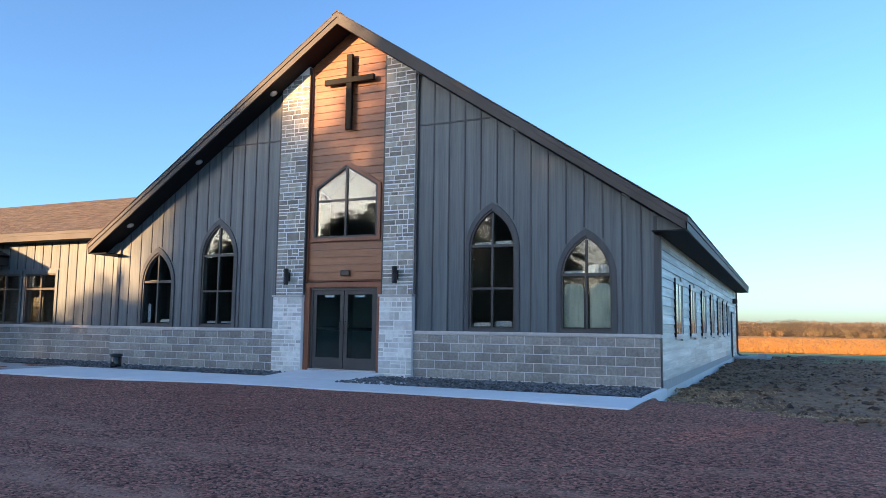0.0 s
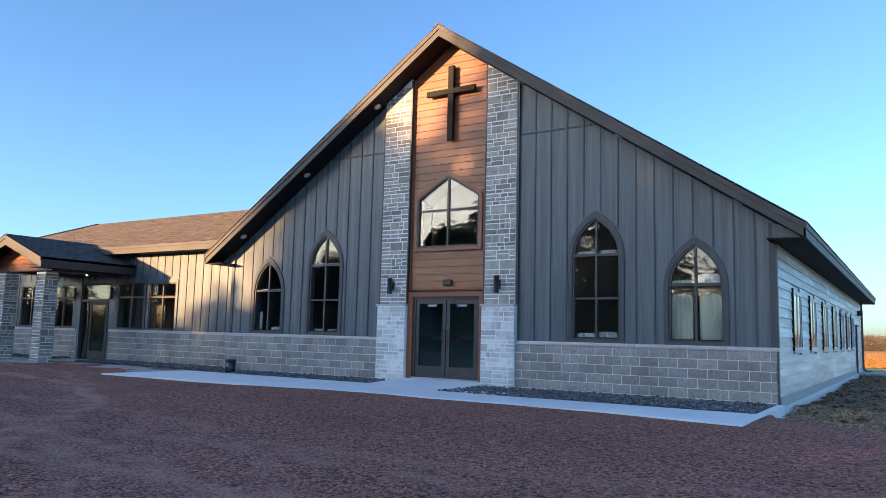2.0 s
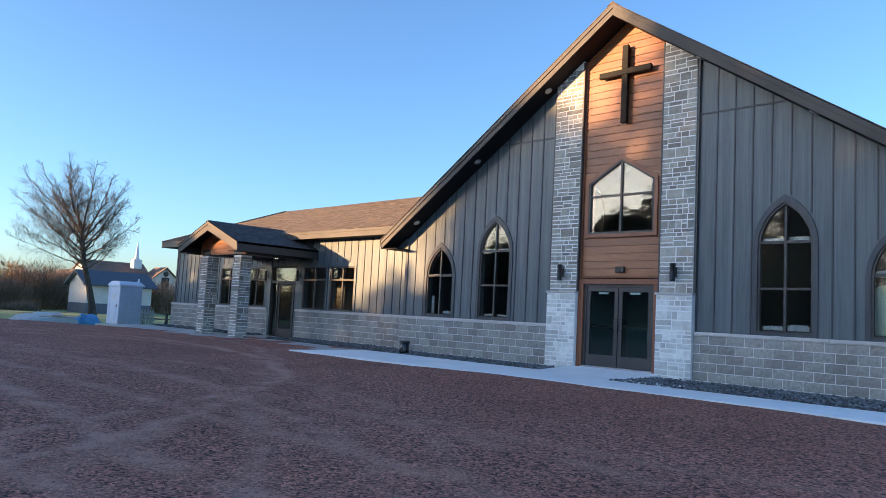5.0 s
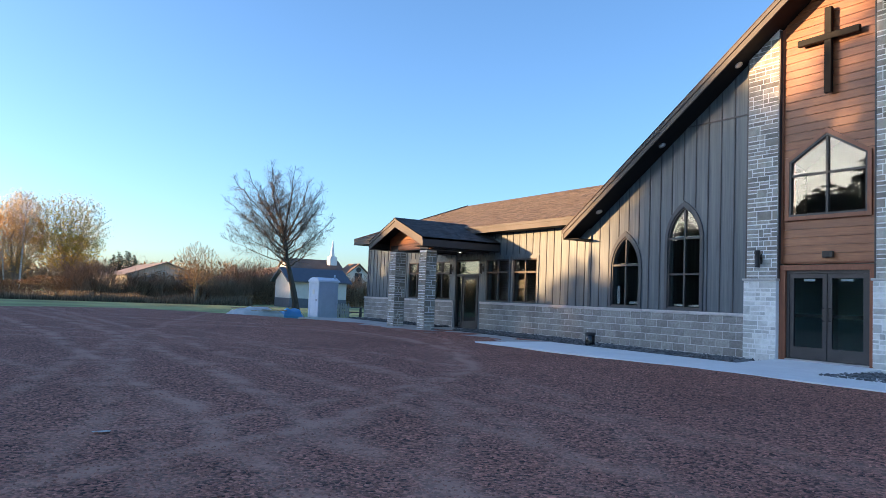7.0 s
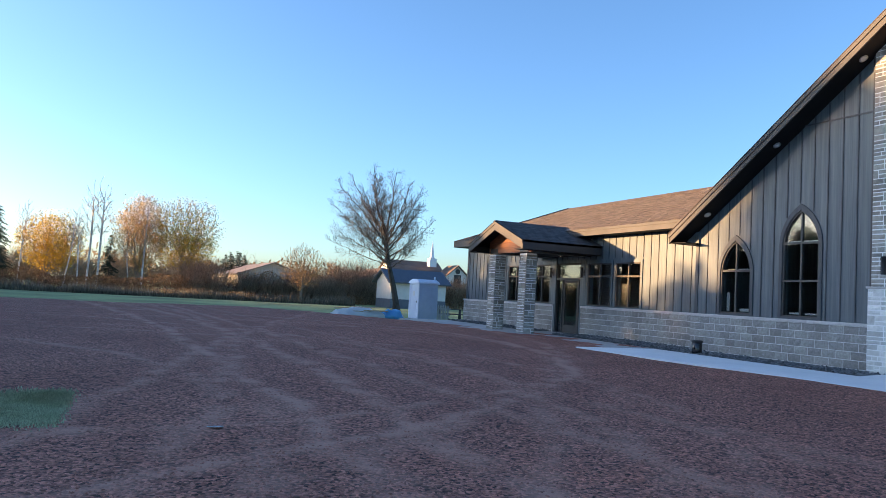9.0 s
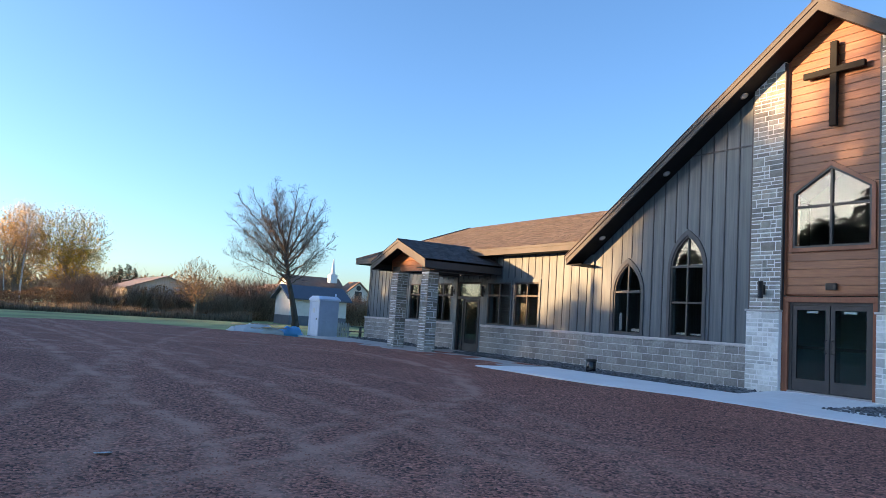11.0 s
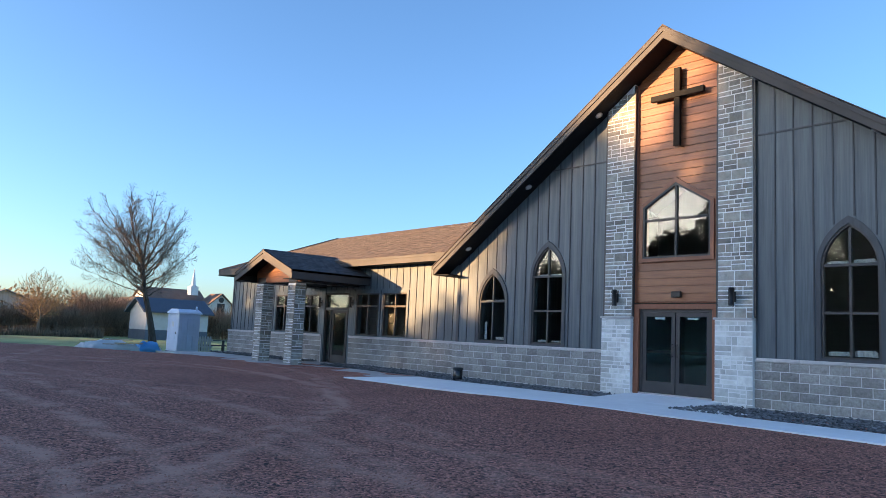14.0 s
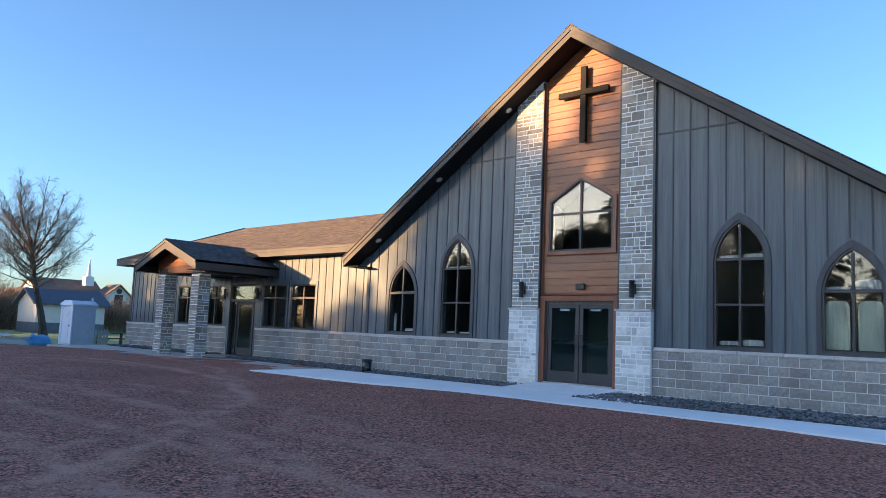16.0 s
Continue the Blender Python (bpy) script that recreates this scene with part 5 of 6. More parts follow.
for xt, top in ((-28.1, 10.6), (-27.9, 11.3), (-27.0, 11.6), (-26.2, 11.4), (-25.4, 11.2), (-25.1, 11.3), (-24.5, 11.6), (-23.8, 11.8), (-23.2, 12.2), (-22.6, 13.2), (-27.5, 11.5), (-26.6, 11.6), (-25.9, 11.4), (-21.3, 15.5), (-20.2, 16.5), (-19.1, 17), (-18.0, 17), (-16.8, 17), (-15.6, 17)):
    shade_spruce(xt, -50 + rg.uniform(-1.5, 1.5), top, 1.0)
# Unseen spruces added to darken what the right-hand windows mirror.
for x, y, h in ((-19.5, -60, 10.5), (-18.0, -61, 11.5), (-16.6, -60, 10), (-15.2, -61, 11), (-13.8, -60, 10), (-12.5, -54, 8), (-10, -55, 7.6), (-7.6, -54, 8), (-5.2, -55, 7.4), (-2.8, -54, 7.8), (-0.4, -55, 7.5), (2, -54, 7.6), (-8.0, -43, 6.5), (-6.8, -44, 6), (-5.6, -43, 6.7), (-4.4, -44, 6.2), (-3.2, -43, 6.6), (-2.0, -44, 6), (-0.8, -43, 6.4), (0.6, -44, 6)):
    plant_spruce(x, y, h, rg.randrange(3), rg.uniform(0, 360), label="young dark green spruce added out of view to block sun and darken reflections", squash=1.3)
# Two more, added to narrow the sun patch on the gravel.
for xt in (-14.2, -13.3):
    shade_spruce(xt, -44 + rg.uniform(-1, 1), 6.5, 1.2, "young dark green spruce added out of view to block sun and darken reflections")
# Unseen low row added to keep sun off the block courses.
x = -58.0
while x < -23:
    shade_spruce(x, -47 + rg.uniform(-1, 1), min(belt_top(x), 7.4) + rg.uniform(-0.1, 0.25), 2.3, "young dark green spruce added out of view to block sun and darken reflections")
    x += rg.uniform(0.7, 1.0)
# lower unseen young spruces, added to close sun gaps in the belt
x = -58.0
while x < -23:
    y = -42 + rg.uniform(-1.5, 1.5)
    plant_spruce(x - 0.571 * (-40 - y) * -1 * -1, y, min(belt_top(x), 7.4) + 0.42 + rg.uniform(-0.3, 0.2), i % 3, rg.uniform(0, 360), label="young dark green spruce added out of view to block sun and darken reflections", squash=1.9)
    i += 1
    x += rg.uniform(0.9, 1.3)
for x, y, h in ((-44.5, -70, 16.6), (-42.3, -71, 15.6), (-46.2, -72, 15.2), (-38.6, -70, 15.9), (-37, -72, 15.0)):
    plant_spruce(x, y, h, rg.randrange(3), rg.uniform(0, 360))

# trees at the far side of the lawn
M_TAN = mat("tan_twigs", (0.36, 0.235, 0.11), (0.54, 0.37, 0.19), 2, 0.95, rand=0.35, island=True, through_light=0.3)


M_GOLDBARK = mat("pale_brown_bark", (0.20, 0.15, 0.105), (0.34, 0.26, 0.19), 5, 0.95, 0.02, 12, (1, 1, 0.3))


def stems(h):
    return [(0, 0, h * k / 5) for k in range(6)]


segs, tips, rg = grown(31, stems(2.6), (0, 0, 7.1), (3.6, 3.9, 4.2), 2400, 0.42, 0.017, 0.30)
low = [t for t in tips if t[0].z < 6.6]
tree((-80.4, -9.6, -0.5), "maple_tree", "broad round tree with thinning yellow autumn leaves", segs, M_GOLDBARK, leaves_mesh("leaves", rg, tips + low * 2, 12000, 0.085, 0.28, M_YELLOW), M_YELLOW, twig=M_TAN)
segs, tips, rg = grown(32, stems(2.0), (0, 0, 6.8), (2.9, 3.0, 4.4), 2200, 0.42, 0.017, 0.26)
tree((-81, -14.4, -0.5), "russet_tree", "tall oval tree with thin tan autumn leaves", segs, M_GOLDBARK, leaves_mesh("leaves", rg, tips, 12000, 0.085, 0.25, M_RUSSET), M_RUSSET, twig=M_TAN)
segs, tips, rg = grown(33, stems(2.2), (0, 0, 5.2), (3.4, 3.6, 3.2), 1400, 0.42, 0.018, 0.26)
tree((-84, -23.6, -0.5), "maple_tree", "broad round tree with thinning yellow autumn leaves", segs, M_GOLDBARK, leaves_mesh("leaves", rg, tips, 9000, 0.10, 0.3, M_YELLOW), M_YELLOW, twig=M_TAN)
for k, (x, y, h) in enumerate(((-80.1, -20.4, 8.6), (-80.2, -19.6, 12.2), (-79.7, -18.5, 12.4), (-80.4, -15.2, 7.4), (-79.6, -14.0, 11.6), (-82, -22.0, 9.5), (-83, -26.5, 10))):
    sway = random.Random(50 + k)
    lean, bow = sway.gauss(0, 0.05), sway.gauss(0, 0.25)
    pole = [(0, h * (lean * f + 0.05 * bow * math.sin(3 * f)), h * f) for f in (i / 9 * 0.9 for i in range(10))]
    segs, tips, rg = grown(50 + k, pole, (0, pole[7][1], h * 0.72), (h * 0.11, h * 0.12, h * 0.27), 130, 0.75, 0.016, h * 0.0085, 0.5)
    tree((x, y, -0.5), "birch_tree", "slender white-barked birch, nearly leafless", segs, M_BIRCH, leaves_mesh("leaves", rg, tips, 70, 0.08, 0.12, M_RUSSET), group="birches", twig=mat("birch_twigs", (0.42, 0.34, 0.28), (0.58, 0.50, 0.44), 2, 0.9))
plant_spruce(-82, -17.4, 6.6, 0, 20)
for x, y, h, k in ((-130, 0.6, 6.2, 0), (-131, 1.3, 7.0, 1), (-130, 2.0, 7.4, 2), (-132, 2.6, 7.0, 0), (-130, 3.2, 7.7, 2), (-131, 3.8, 7.6, 1), (-130, 4.4, 7.2, 0), (-132, 5.1, 6.4, 1), (-140, -60, 12, 0), (-138, -36, 13, 2)):
    plant_spruce(x, y, h, k, 40 * k, squash=1.05, label="dark far conifer above the brush")
segs, tips, rg = grown(41, stems(1.5), (0, 0, 3.7), (2.3, 2.4, 2.3), 2000, 0.42, 0.012, 0.13)
tree((-64.2, 0.5, -0.42), "bare_shrub_tree", "small round leafless tree with pale trunk in the brush", segs, M_GOLDBARK, twig=M_TAN)


def brush(name, n, spot, height, seed, label, material):
    """Leafless scrub: fans of thin stems, joined."""
    rg = random.Random(seed)
    segs = []
    for _ in range(n):
        x, y, z = spot(rg)
        h = rg.uniform(*height) * (0.75 + 0.7 * max(0.0, noise.noise(Vector((x * 0.12, y * 0.16, 4.0)))))
        for k in range(rg.randint(7, 11)):
            a, l = rg.uniform(0, 6.283), rg.uniform(0.1, 0.55)
            d = Vector((math.cos(a) * l, math.sin(a) * l, 1)).normalized()
            p = Vector((x + rg.gauss(0, 0.25), y + rg.gauss(0, 0.25), z))
            q = p + d * h * rg.uniform(0.35, 0.6)
            segs.append((p, q, 0.03, 0.02))
            for j in range(4):
                e = (d + Vector((rg.gauss(0, 0.35), rg.gauss(0, 0.35), rg.gauss(0, 0.2)))).normalized()
                w = q + e * h * rg.uniform(0.25, 0.5)
                segs.append((p.lerp(q, rg.uniform(0.5, 1)), w, 0.018, 0.012))
                for i in range(2):
                    e2 = (e + Vector((rg.gauss(0, 0.5), rg.gauss(0, 0.5), rg.gauss(0.1, 0.3)))).normalized()
                    segs.append((w, w + e2 * h * rg.uniform(0.1, 0.25), 0.013, 0.010))
    ob = new(name, tubes_mesh(name, segs, material))
    return tagged(ob, label, "brush", kind="stuff")


brush("brush_belt", 130, lambda rg: (-68.5 - abs(rg.gauss(0, 4)), 6 - 17 * rg.random() ** 1.4, -0.42), (1.3, 3.9), 61, "tangled leafless brown brush along the lawn", M_TWIG)
brush("brush_belt", 45, lambda rg: (-72 - abs(rg.gauss(0, 4)), rg.uniform(-40, -11), -0.42), (0.6, 1.6), 65, "low leafless purple-brown brush under the birches", M_TWIG)
brush("brush_belt", 300, lambda rg: (-72 - abs(rg.gauss(0, 6)), rg.uniform(2, 45), -0.42), (2.2, 4.8), 62, "tangled leafless brown brush behind the shed", M_TWIG)
brush("far_wood", 420, lambda rg: (-150 - rg.uniform(0, 40), rg.uniform(-110, 130), -0.5), (4.5, 8.5), 63, "distant leafless autumn wood", M_TWIG)
M_THICKET = mat("dead_leaf_thicket", (0.12, 0.068, 0.038), (0.25, 0.145, 0.080), 0.8, 0.95, rand=0.5, island=True, c=(0.34, 0.19, 0.085), cscale=0.12, cmix=0.7)
M_FARLEAF = mat("far_wood_crowns", (0.25, 0.18, 0.115), (0.40, 0.29, 0.185), 0.2, 0.95, rand=0.35, island=True, c=(0.13, 0.135, 0.070), cscale=0.06, cmix=0.7, through_light=0.4)


def thicket(name, n, spot, height, size, seed, label, material, ragged=1.0):
    """Withered scrub or far crowns too dense to see into: loose leaf clumps heaped to an uneven height."""
    rg = random.Random(seed)
    vs, fs = [], []
    for _ in range(n):
        x, y, z = spot(rg)
        top = 0.55 + 0.75 * max(0.0, 0.5 + noise.noise(Vector((x * 0.05, y * 0.19, 9.0))) + 0.4 * noise.noise(Vector((x * 0.2, y * 0.7, 3.0))))
        top = height * (ragged * top + (1 - ragged) * (0.86 + 0.22 * noise.noise(Vector((x * 0.025, y * 0.01, 5.0)))))
        c = Vector((x, y, z + top * rg.random() ** 0.8))
        u = Vector((rg.gauss(0, 1), rg.gauss(0, 1), rg.gauss(0, 1))).normalized() * size * rg.uniform(0.5, 1.4)
        w = u.orthogonal().normalized() * u.length * rg.uniform(0.25, 0.6)
        b = len(vs)
        vs += [tuple(c - u), tuple(c + w), tuple(c + u), tuple(c - w)]
        fs.append((b, b + 1, b + 2, b + 3))
    return tagged(new(name, raw(name, vs, fs, material)), label, "brush", kind="stuff")


thicket("brush_belt", 52000, lambda rg: (-69.5 - abs(rg.gauss(0, 3.2)), rg.uniform(-36, 9), -0.42), 1.7, 0.07, 81, "dense withered brown thicket at the foot of the trees", M_THICKET)
thicket("brush_belt", 34000, lambda rg: (-72 - abs(rg.gauss(0, 4)), rg.uniform(-2, 46), -0.42), 2.7, 0.085, 82, "dense withered brown thicket behind the shed", M_THICKET)
thicket("far_wood", 22000, lambda rg: (-160 - rg.uniform(0, 30), rg.uniform(-110, 130), -0.5), 6.5, 0.55, 83, "distant olive and tan wood on the horizon", M_FARLEAF)
thicket("far_wood", 170000, lambda rg: (rg.uniform(-48, 140), 395 + rg.uniform(0, 60), -1.9), 8.4, 0.3, 84, "distant autumn wood along the far edge of the meadow", M_FARLEAF, 0.35)
M_FARTWIG = mat("far_wood_twigs", (0.30, 0.185, 0.10), (0.50, 0.33, 0.19), 0.1, 0.95, rand=0.45, island=True, c=(0.12, 0.14, 0.06), cscale=0.03, cmix=0.8, through_light=0.3)


def far_belt(rg):
    x = rg.uniform(-60, 420)
    return x, 385 + rg.uniform(0, 60), -1.8


brush("far_wood", 700, far_belt, (3.0, 5.0), 64, "distant leafless autumn wood beyond the meadow", M_FARTWIG)


def blades(name, n, spot, height, seed, label, material, wide=0.02):
    rg = random.Random(seed)
    vs, fs = [], []
    for _ in range(n):
        x, y, z = spot(rg)
        h, a = rg.uniform(*height) * (1 + 0.7 * noise.noise(Vector((x * 0.35, y * 0.35, 2.0)))), rg.uniform(0, 6.283)
        lx, ly = rg.gauss(0, 0.25) * h, rg.gauss(0, 0.25) * h
        b = len(vs)
        vs += [(x - wide * math.cos(a), y - wide * math.sin(a), z), (x + wide * math.cos(a), y + wide * math.sin(a), z), (x + lx, y + ly, z + h)]
        fs.append((b, b + 1, b + 2))
    ob = new(name, raw(name, vs, fs, material))
    return tagged(ob, label, "grass", kind="stuff")


blades("tall_weeds", 13000, lambda rg: (-63.6 - abs(rg.gauss(0, 1.6)), rg.uniform(-40, 6), -0.43), (0.3, 1.0), 71, "tall dry weeds at the edge of the lawn", M_DRYGRASS, 0.035)
M_GRASSBLADE = mat("grass_blades", (0.28, 0.35, 0.20), (0.46, 0.53, 0.35), 2, 0.9, rand=0.35, island=True, through_light=0.62, c=(0.2, 0.17, 0.08), cscale=0.8)


def patch_spot(rg):
    x, y = rg.uniform(-0.1, 2.1) + rg.gauss(0, 0.15), -16.62 + rg.gauss(0, 0.05) - abs(rg.gauss(0, 0.5))
    return x, y, ground_z(x, y) + wob(x, y, 0.8, 0.02) + wob(x, y, 0.2, 0.03)


blades("grass_patch", 16000, patch_spot, (0.012, 0.045), 72, "small patch of green grass in the gravel", M_GRASSBLADE, 0.010)


def meadow_spot(rg):
    d = 97 + 230 * rg.random() ** 1.7
    x = rg.uniform(-5, 22 + 0.72 * d)
    return x, d, far_z(x, d)


blades("meadow_grass", 110000, meadow_spot, (0.1, 0.38), 73, "tall orange-brown meadow grass", mat("meadow_blades", (0.44, 0.19, 0.042), (0.66, 0.32, 0.085), 0.2, 0.9, rand=0.3, island=True, through_light=0.5), 0.08)

# ---- things at the far side of the lot ----
M_SHEDWALL = mat("cream_panel", (0.62, 0.58, 0.52), (0.72, 0.68, 0.62), 2, 0.7, 0.002, 20)
M_SHEDLOW = mat("slate_panel", (0.10, 0.115, 0.14), (0.14, 0.155, 0.18), 2, 0.6)
M_BLUEROOF = mat("blue_grey_roof", (0.055, 0.068, 0.09), (0.085, 0.10, 0.125), 1.5, 0.5, 0.003, 8, (1, 6, 1))
M_BROWNROOF = mat("brown_far_roof", (0.16, 0.10, 0.075), (0.23, 0.15, 0.11), 0.8, 0.9, 0.01, 6)


def gable_building(name, x0, x1, y0, y1, z0, wall, ridge, along, label, wall_mat, roof_mat, category, low_mat=None, over=0.4):
    """A small house form with thick roof, low plinth band and an opening; ridge along x or y."""
    t = thing(name, (0, 0, 0), label, category)
    if along == "y":
        m = (x0 + x1) / 2
        ring = [(x0, y0, z0), (x1, y0, z0), (x1, y0, wall), (m, y0, ridge), (x0, y0, wall)]
        part("wall", solid(bmesh.new(), ring, (0, y1 - y0, 0)), wall_mat, t)
        for s, xe in ((-1, x0 - over), (1, x1 + over)):
            e = wall - (ridge - wall) * over / (m - x0)
            part("roof", solid(bmesh.new(), [(m, y0 - over, ridge + 0.02), (xe, y0 - over, e + 0.02), (xe, y0 - over, e + 0.16), (m, y0 - over, ridge + 0.16)], (0, y1 - y0 + 2 * over, 0)), roof_mat, t)
    else:
        m = (y0 + y1) / 2
        ring = [(x1, y0, z0), (x1, y1, z0), (x1, y1, wall), (x1, m, ridge), (x1, y0, wall)]
        part("wall", solid(bmesh.new(), ring, (x0 - x1, 0, 0)), wall_mat, t)
        for s, ye in ((-1, y0 - over), (1, y1 + over)):
            e = wall - (ridge - wall) * over / (m - y0)
            part("roof", solid(bmesh.new(), [(x1 + over, m, ridge + 0.02), (x1 + over, ye, e + 0.02), (x1 + over, ye, e + 0.16), (x1 + over, m, ridge + 0.16)], (x0 - x1 - 2 * over, 0, 0)), roof_mat, t)
    if low_mat:
        part("plinth", boxed(x0 - 0.02, x1 + 0.02, y0 - 0.02, y1 + 0.02, z0, z0 + 0.95), low_mat, t)
    return t


shed = gable_building("shed", -66.6, -62.0, 9.2, 15.3, -0.42, 2.35, 3.5, "y", "small cream shed with slate-blue lower wall and blue-grey roof", M_SHEDWALL, M_BLUEROOF, "shed", M_SHEDLOW, 0.45)
M_BARNWALL = mat("weathered_barn_board", (0.36, 0.31, 0.26), (0.50, 0.44, 0.37), 2, 0.85, 0.004, 12, (3, 3, 0.3))
M_BARNROOF = mat("grey_barn_roof", (0.20, 0.16, 0.145), (0.29, 0.24, 0.22), 1, 0.8, 0.006, 6)
barn = gable_building("barn", -158, -104.2, -0.1, 10.5, -0.9, 2.7, 4.62, "x", "long low barn with pale walls and weathered roof behind the brush", M_BARNWALL, M_BARNROOF, "barn")
part("door", boxed(-104.19, -104.1, 2.5, 5.5, -0.9, 1.9), M_SHEDLOW, barn)
house = gable_building("far_house", -96, -88, 14.5, 19.7, -0.5, 2.7, 4.3, "x", "far house with brown roof behind the shed", M_SHEDWALL, M_BROWNROOF, "house")
part("window", boxed(-87.99, -87.9, 16.5, 17.7, 0.9, 2.1), M_BLACK, house)

# the other church, far off
chapel = gable_building("far_chapel", -151, -139.5, 36.9, 48.9, -0.5, 5.0, 8.3, "y", "far pale chapel with brown roof and white steeple", M_SHEDWALL, M_BROWNROOF, "church")
wing = [(-136.5, 48.0, -0.5), (-136.5, 52.6, -0.5), (-136.5, 52.6, 5.6), (-136.5, 50.4, 7.5), (-136.5, 48.0, 5.6)]
part("front_wing", solid(bmesh.new(), wing, (-5, 0, 0)), M_SHEDWALL, chapel)
for y0, z0, y1, z1 in ((47.6, 5.25, 50.4, 7.55), (50.4, 7.55, 53.0, 5.25)):
    part("wing_roof", solid(bmesh.new(), [(-136, y0, z0), (-136, y1, z1), (-136, y1, z1 + 0.25), (-136, y0, z0 + 0.25)], (-6, 0, 0)), M_BROWNROOF, chapel)
part("window", boxed(-136.49, -136.4, 49.6, 51.2, 2.5, 5.7), M_BLACK, chapel)
part("window", lathe(bmesh.new(), [(0.55, 0.0), (0.55, 0.1)], 16), M_BLACK, chapel).matrix_basis = pose(-136.45, 50.4, 6.4, 0, 90, 0)
part("window", boxed(-139.49, -139.4, 46.0, 47.2, 2.5, 5.0), M_BLACK, chapel)
part("steeple_base", boxed(-141.3, -139.7, 45.1, 46.7, 7.2, 9.0), M_WHITE, chapel)
bm = bmesh.new()
lathe(bm, [(0.75, 9.0), (0.5, 9.3), (0.03, 12.7)], 8, (-140.5, 45.9, 0))
part("steeple", bm, M_WHITE, chapel)

# portable toilet
M_TOILET = mat("blue_grey_plastic", (0.46, 0.52, 0.66), (0.54, 0.60, 0.74), 3, 0.5, 0.001, 20)
M_TOILETPALE = mat("pale_grey_plastic", (0.68, 0.74, 0.86), (0.76, 0.82, 0.92), 3, 0.5, 0.001, 20)
toilet = thing("portable_toilet", (-28.0, -0.85, -0.27), "blue-grey plastic portable toilet with a pale roof and door", "portable toilet", turn=4)
part("skid", boxed(-0.62, 0.62, -0.62, 0.62, 0.0, 0.12, bevel=0.01), M_BLACK, toilet)
for s in (-1, 1):
    body = part("side_wall", boxed(*sorted((s * 0.56, s * 0.60)), -0.56, 0.56, 0.12, 2.02), M_TOILET, toilet)
    for y in (-0.32, 0.0, 0.32):
        for z in (0.22, 1.0):
            part("rib", boxed(*sorted((s * 0.60, s * 0.618)), y - 0.11, y + 0.11, z, z + (0.7 if z < 0.5 else 0.8), bevel=0.006), M_TOILET, body)
part("rear_wall", boxed(-0.56, 0.56, 0.54, 0.58, 0.12, 2.02), M_TOILET, toilet)
part("front_frame", solid(bmesh.new(), [(-0.6, -0.6, 0.12), (0.6, -0.6, 0.12), (0.6, -0.6, 2.08), (-0.6, -0.6, 2.08)], (0, 0.05, 0), [[(-0.42, -0.6, 0.16), (0.42, -0.6, 0.16), (0.42, -0.6, 1.95), (-0.42, -0.6, 1.95)]]), M_TOILETPALE, toilet)
d = part("door", boxed(-0.41, 0.41, -0.585, -0.55, 0.17, 1.94, bevel=0.01), M_TOILETPALE, toilet)
part("door_panel", boxed(-0.28, 0.28, -0.60, -0.583, 0.3, 1.0, bevel=0.008), M_TOILETPALE, d)
part("door_panel", boxed(-0.28, 0.28, -0.60, -0.583, 1.1, 1.75, bevel=0.008), M_TOILETPALE, d)
part("sign", boxed(-0.12, 0.12, -0.607, -0.598, 1.35, 1.6), M_WHITE, d)
part("latch", boxed(0.32, 0.38, -0.61, -0.58, 0.98, 1.08), M_BLACK, d)
bm = bmesh.new()
v0 = [bm.verts.new(p) for p in ((-0.66, -0.66, 2.02), (0.66, -0.66, 2.02), (0.66, 0.64, 2.02), (-0.66, 0.64, 2.02))]
v1 = [bm.verts.new(p) for p in ((-0.64, -0.64, 2.1), (0.64, -0.64, 2.1), (0.64, 0.62, 2.1), (-0.64, 0.62, 2.1))]
v2 = [bm.verts.new(p) for p in ((-0.35, -0.58, 2.26), (0.35, -0.58, 2.26), (0.35, 0.56, 2.26), (-0.35, 0.56, 2.26))]
for a, b in ((v0, v1), (v1, v2)):
    for i in range(4):
        bm.faces.new((a[i], a[(i + 1) % 4], b[(i + 1) % 4], b[i]))
bm.faces.new(v0[::-1])
bm.faces.new(v2)
part("roof", bm, M_TOILETPALE, toilet, "pale translucent roof")
part("vent_pipe", tube(bmesh.new(), [(0.4, 0.42, 2.1), (0.4, 0.42, 2.42)], 0.05), M_TOILETPALE, toilet)

# picket fence beside it
fence = thing("picket_fence", (0, 0, 0), "short run of weathered pale picket fence", "fence")
M_PICKET = mat("weathered_picket", (0.34, 0.36, 0.36), (0.46, 0.48, 0.47), 6, 0.85, 0.002, 30)
for k in range(7):
    x, y = -30.0 - 0.02 * k, 0.62 + 0.16 * k
    bm = bmesh.new()
    solid(bm, [(x, y - 0.055, -0.2), (x, y + 0.055, -0.2), (x, y + 0.055, 0.52), (x, y, 0.62), (x, y - 0.055, 0.52)], (-0.022, 0, 0))
    part("picket", bm, M_PICKET, fence)
for z in (0.0, 0.36):
    part("rail", boxed(-30.17, -30.13, 0.5, 1.75, z, z + 0.08), M_PICKET, fence)

# picnic table beyond the fence
table = thing("picnic_table", (-33.5, 3.2, -0.42), "dark weathered picnic table on the lawn", "table", turn=70)
M_OLDWOOD = mat("grey_old_wood", (0.05, 0.05, 0.052), (0.10, 0.098, 0.095), 6, 0.9, 0.002, 30, (0.3, 4, 1))
for k in range(5):
    part("top_plank", boxed(-0.9, 0.9, -0.37 + 0.15 * k, -0.23 + 0.15 * k, 0.72, 0.76), M_OLDWOOD, table)
for y in (-0.75, 0.62):
    part("seat_plank", boxed(-0.9, 0.9, y, y + 0.25, 0.42, 0.46), M_OLDWOOD, table)
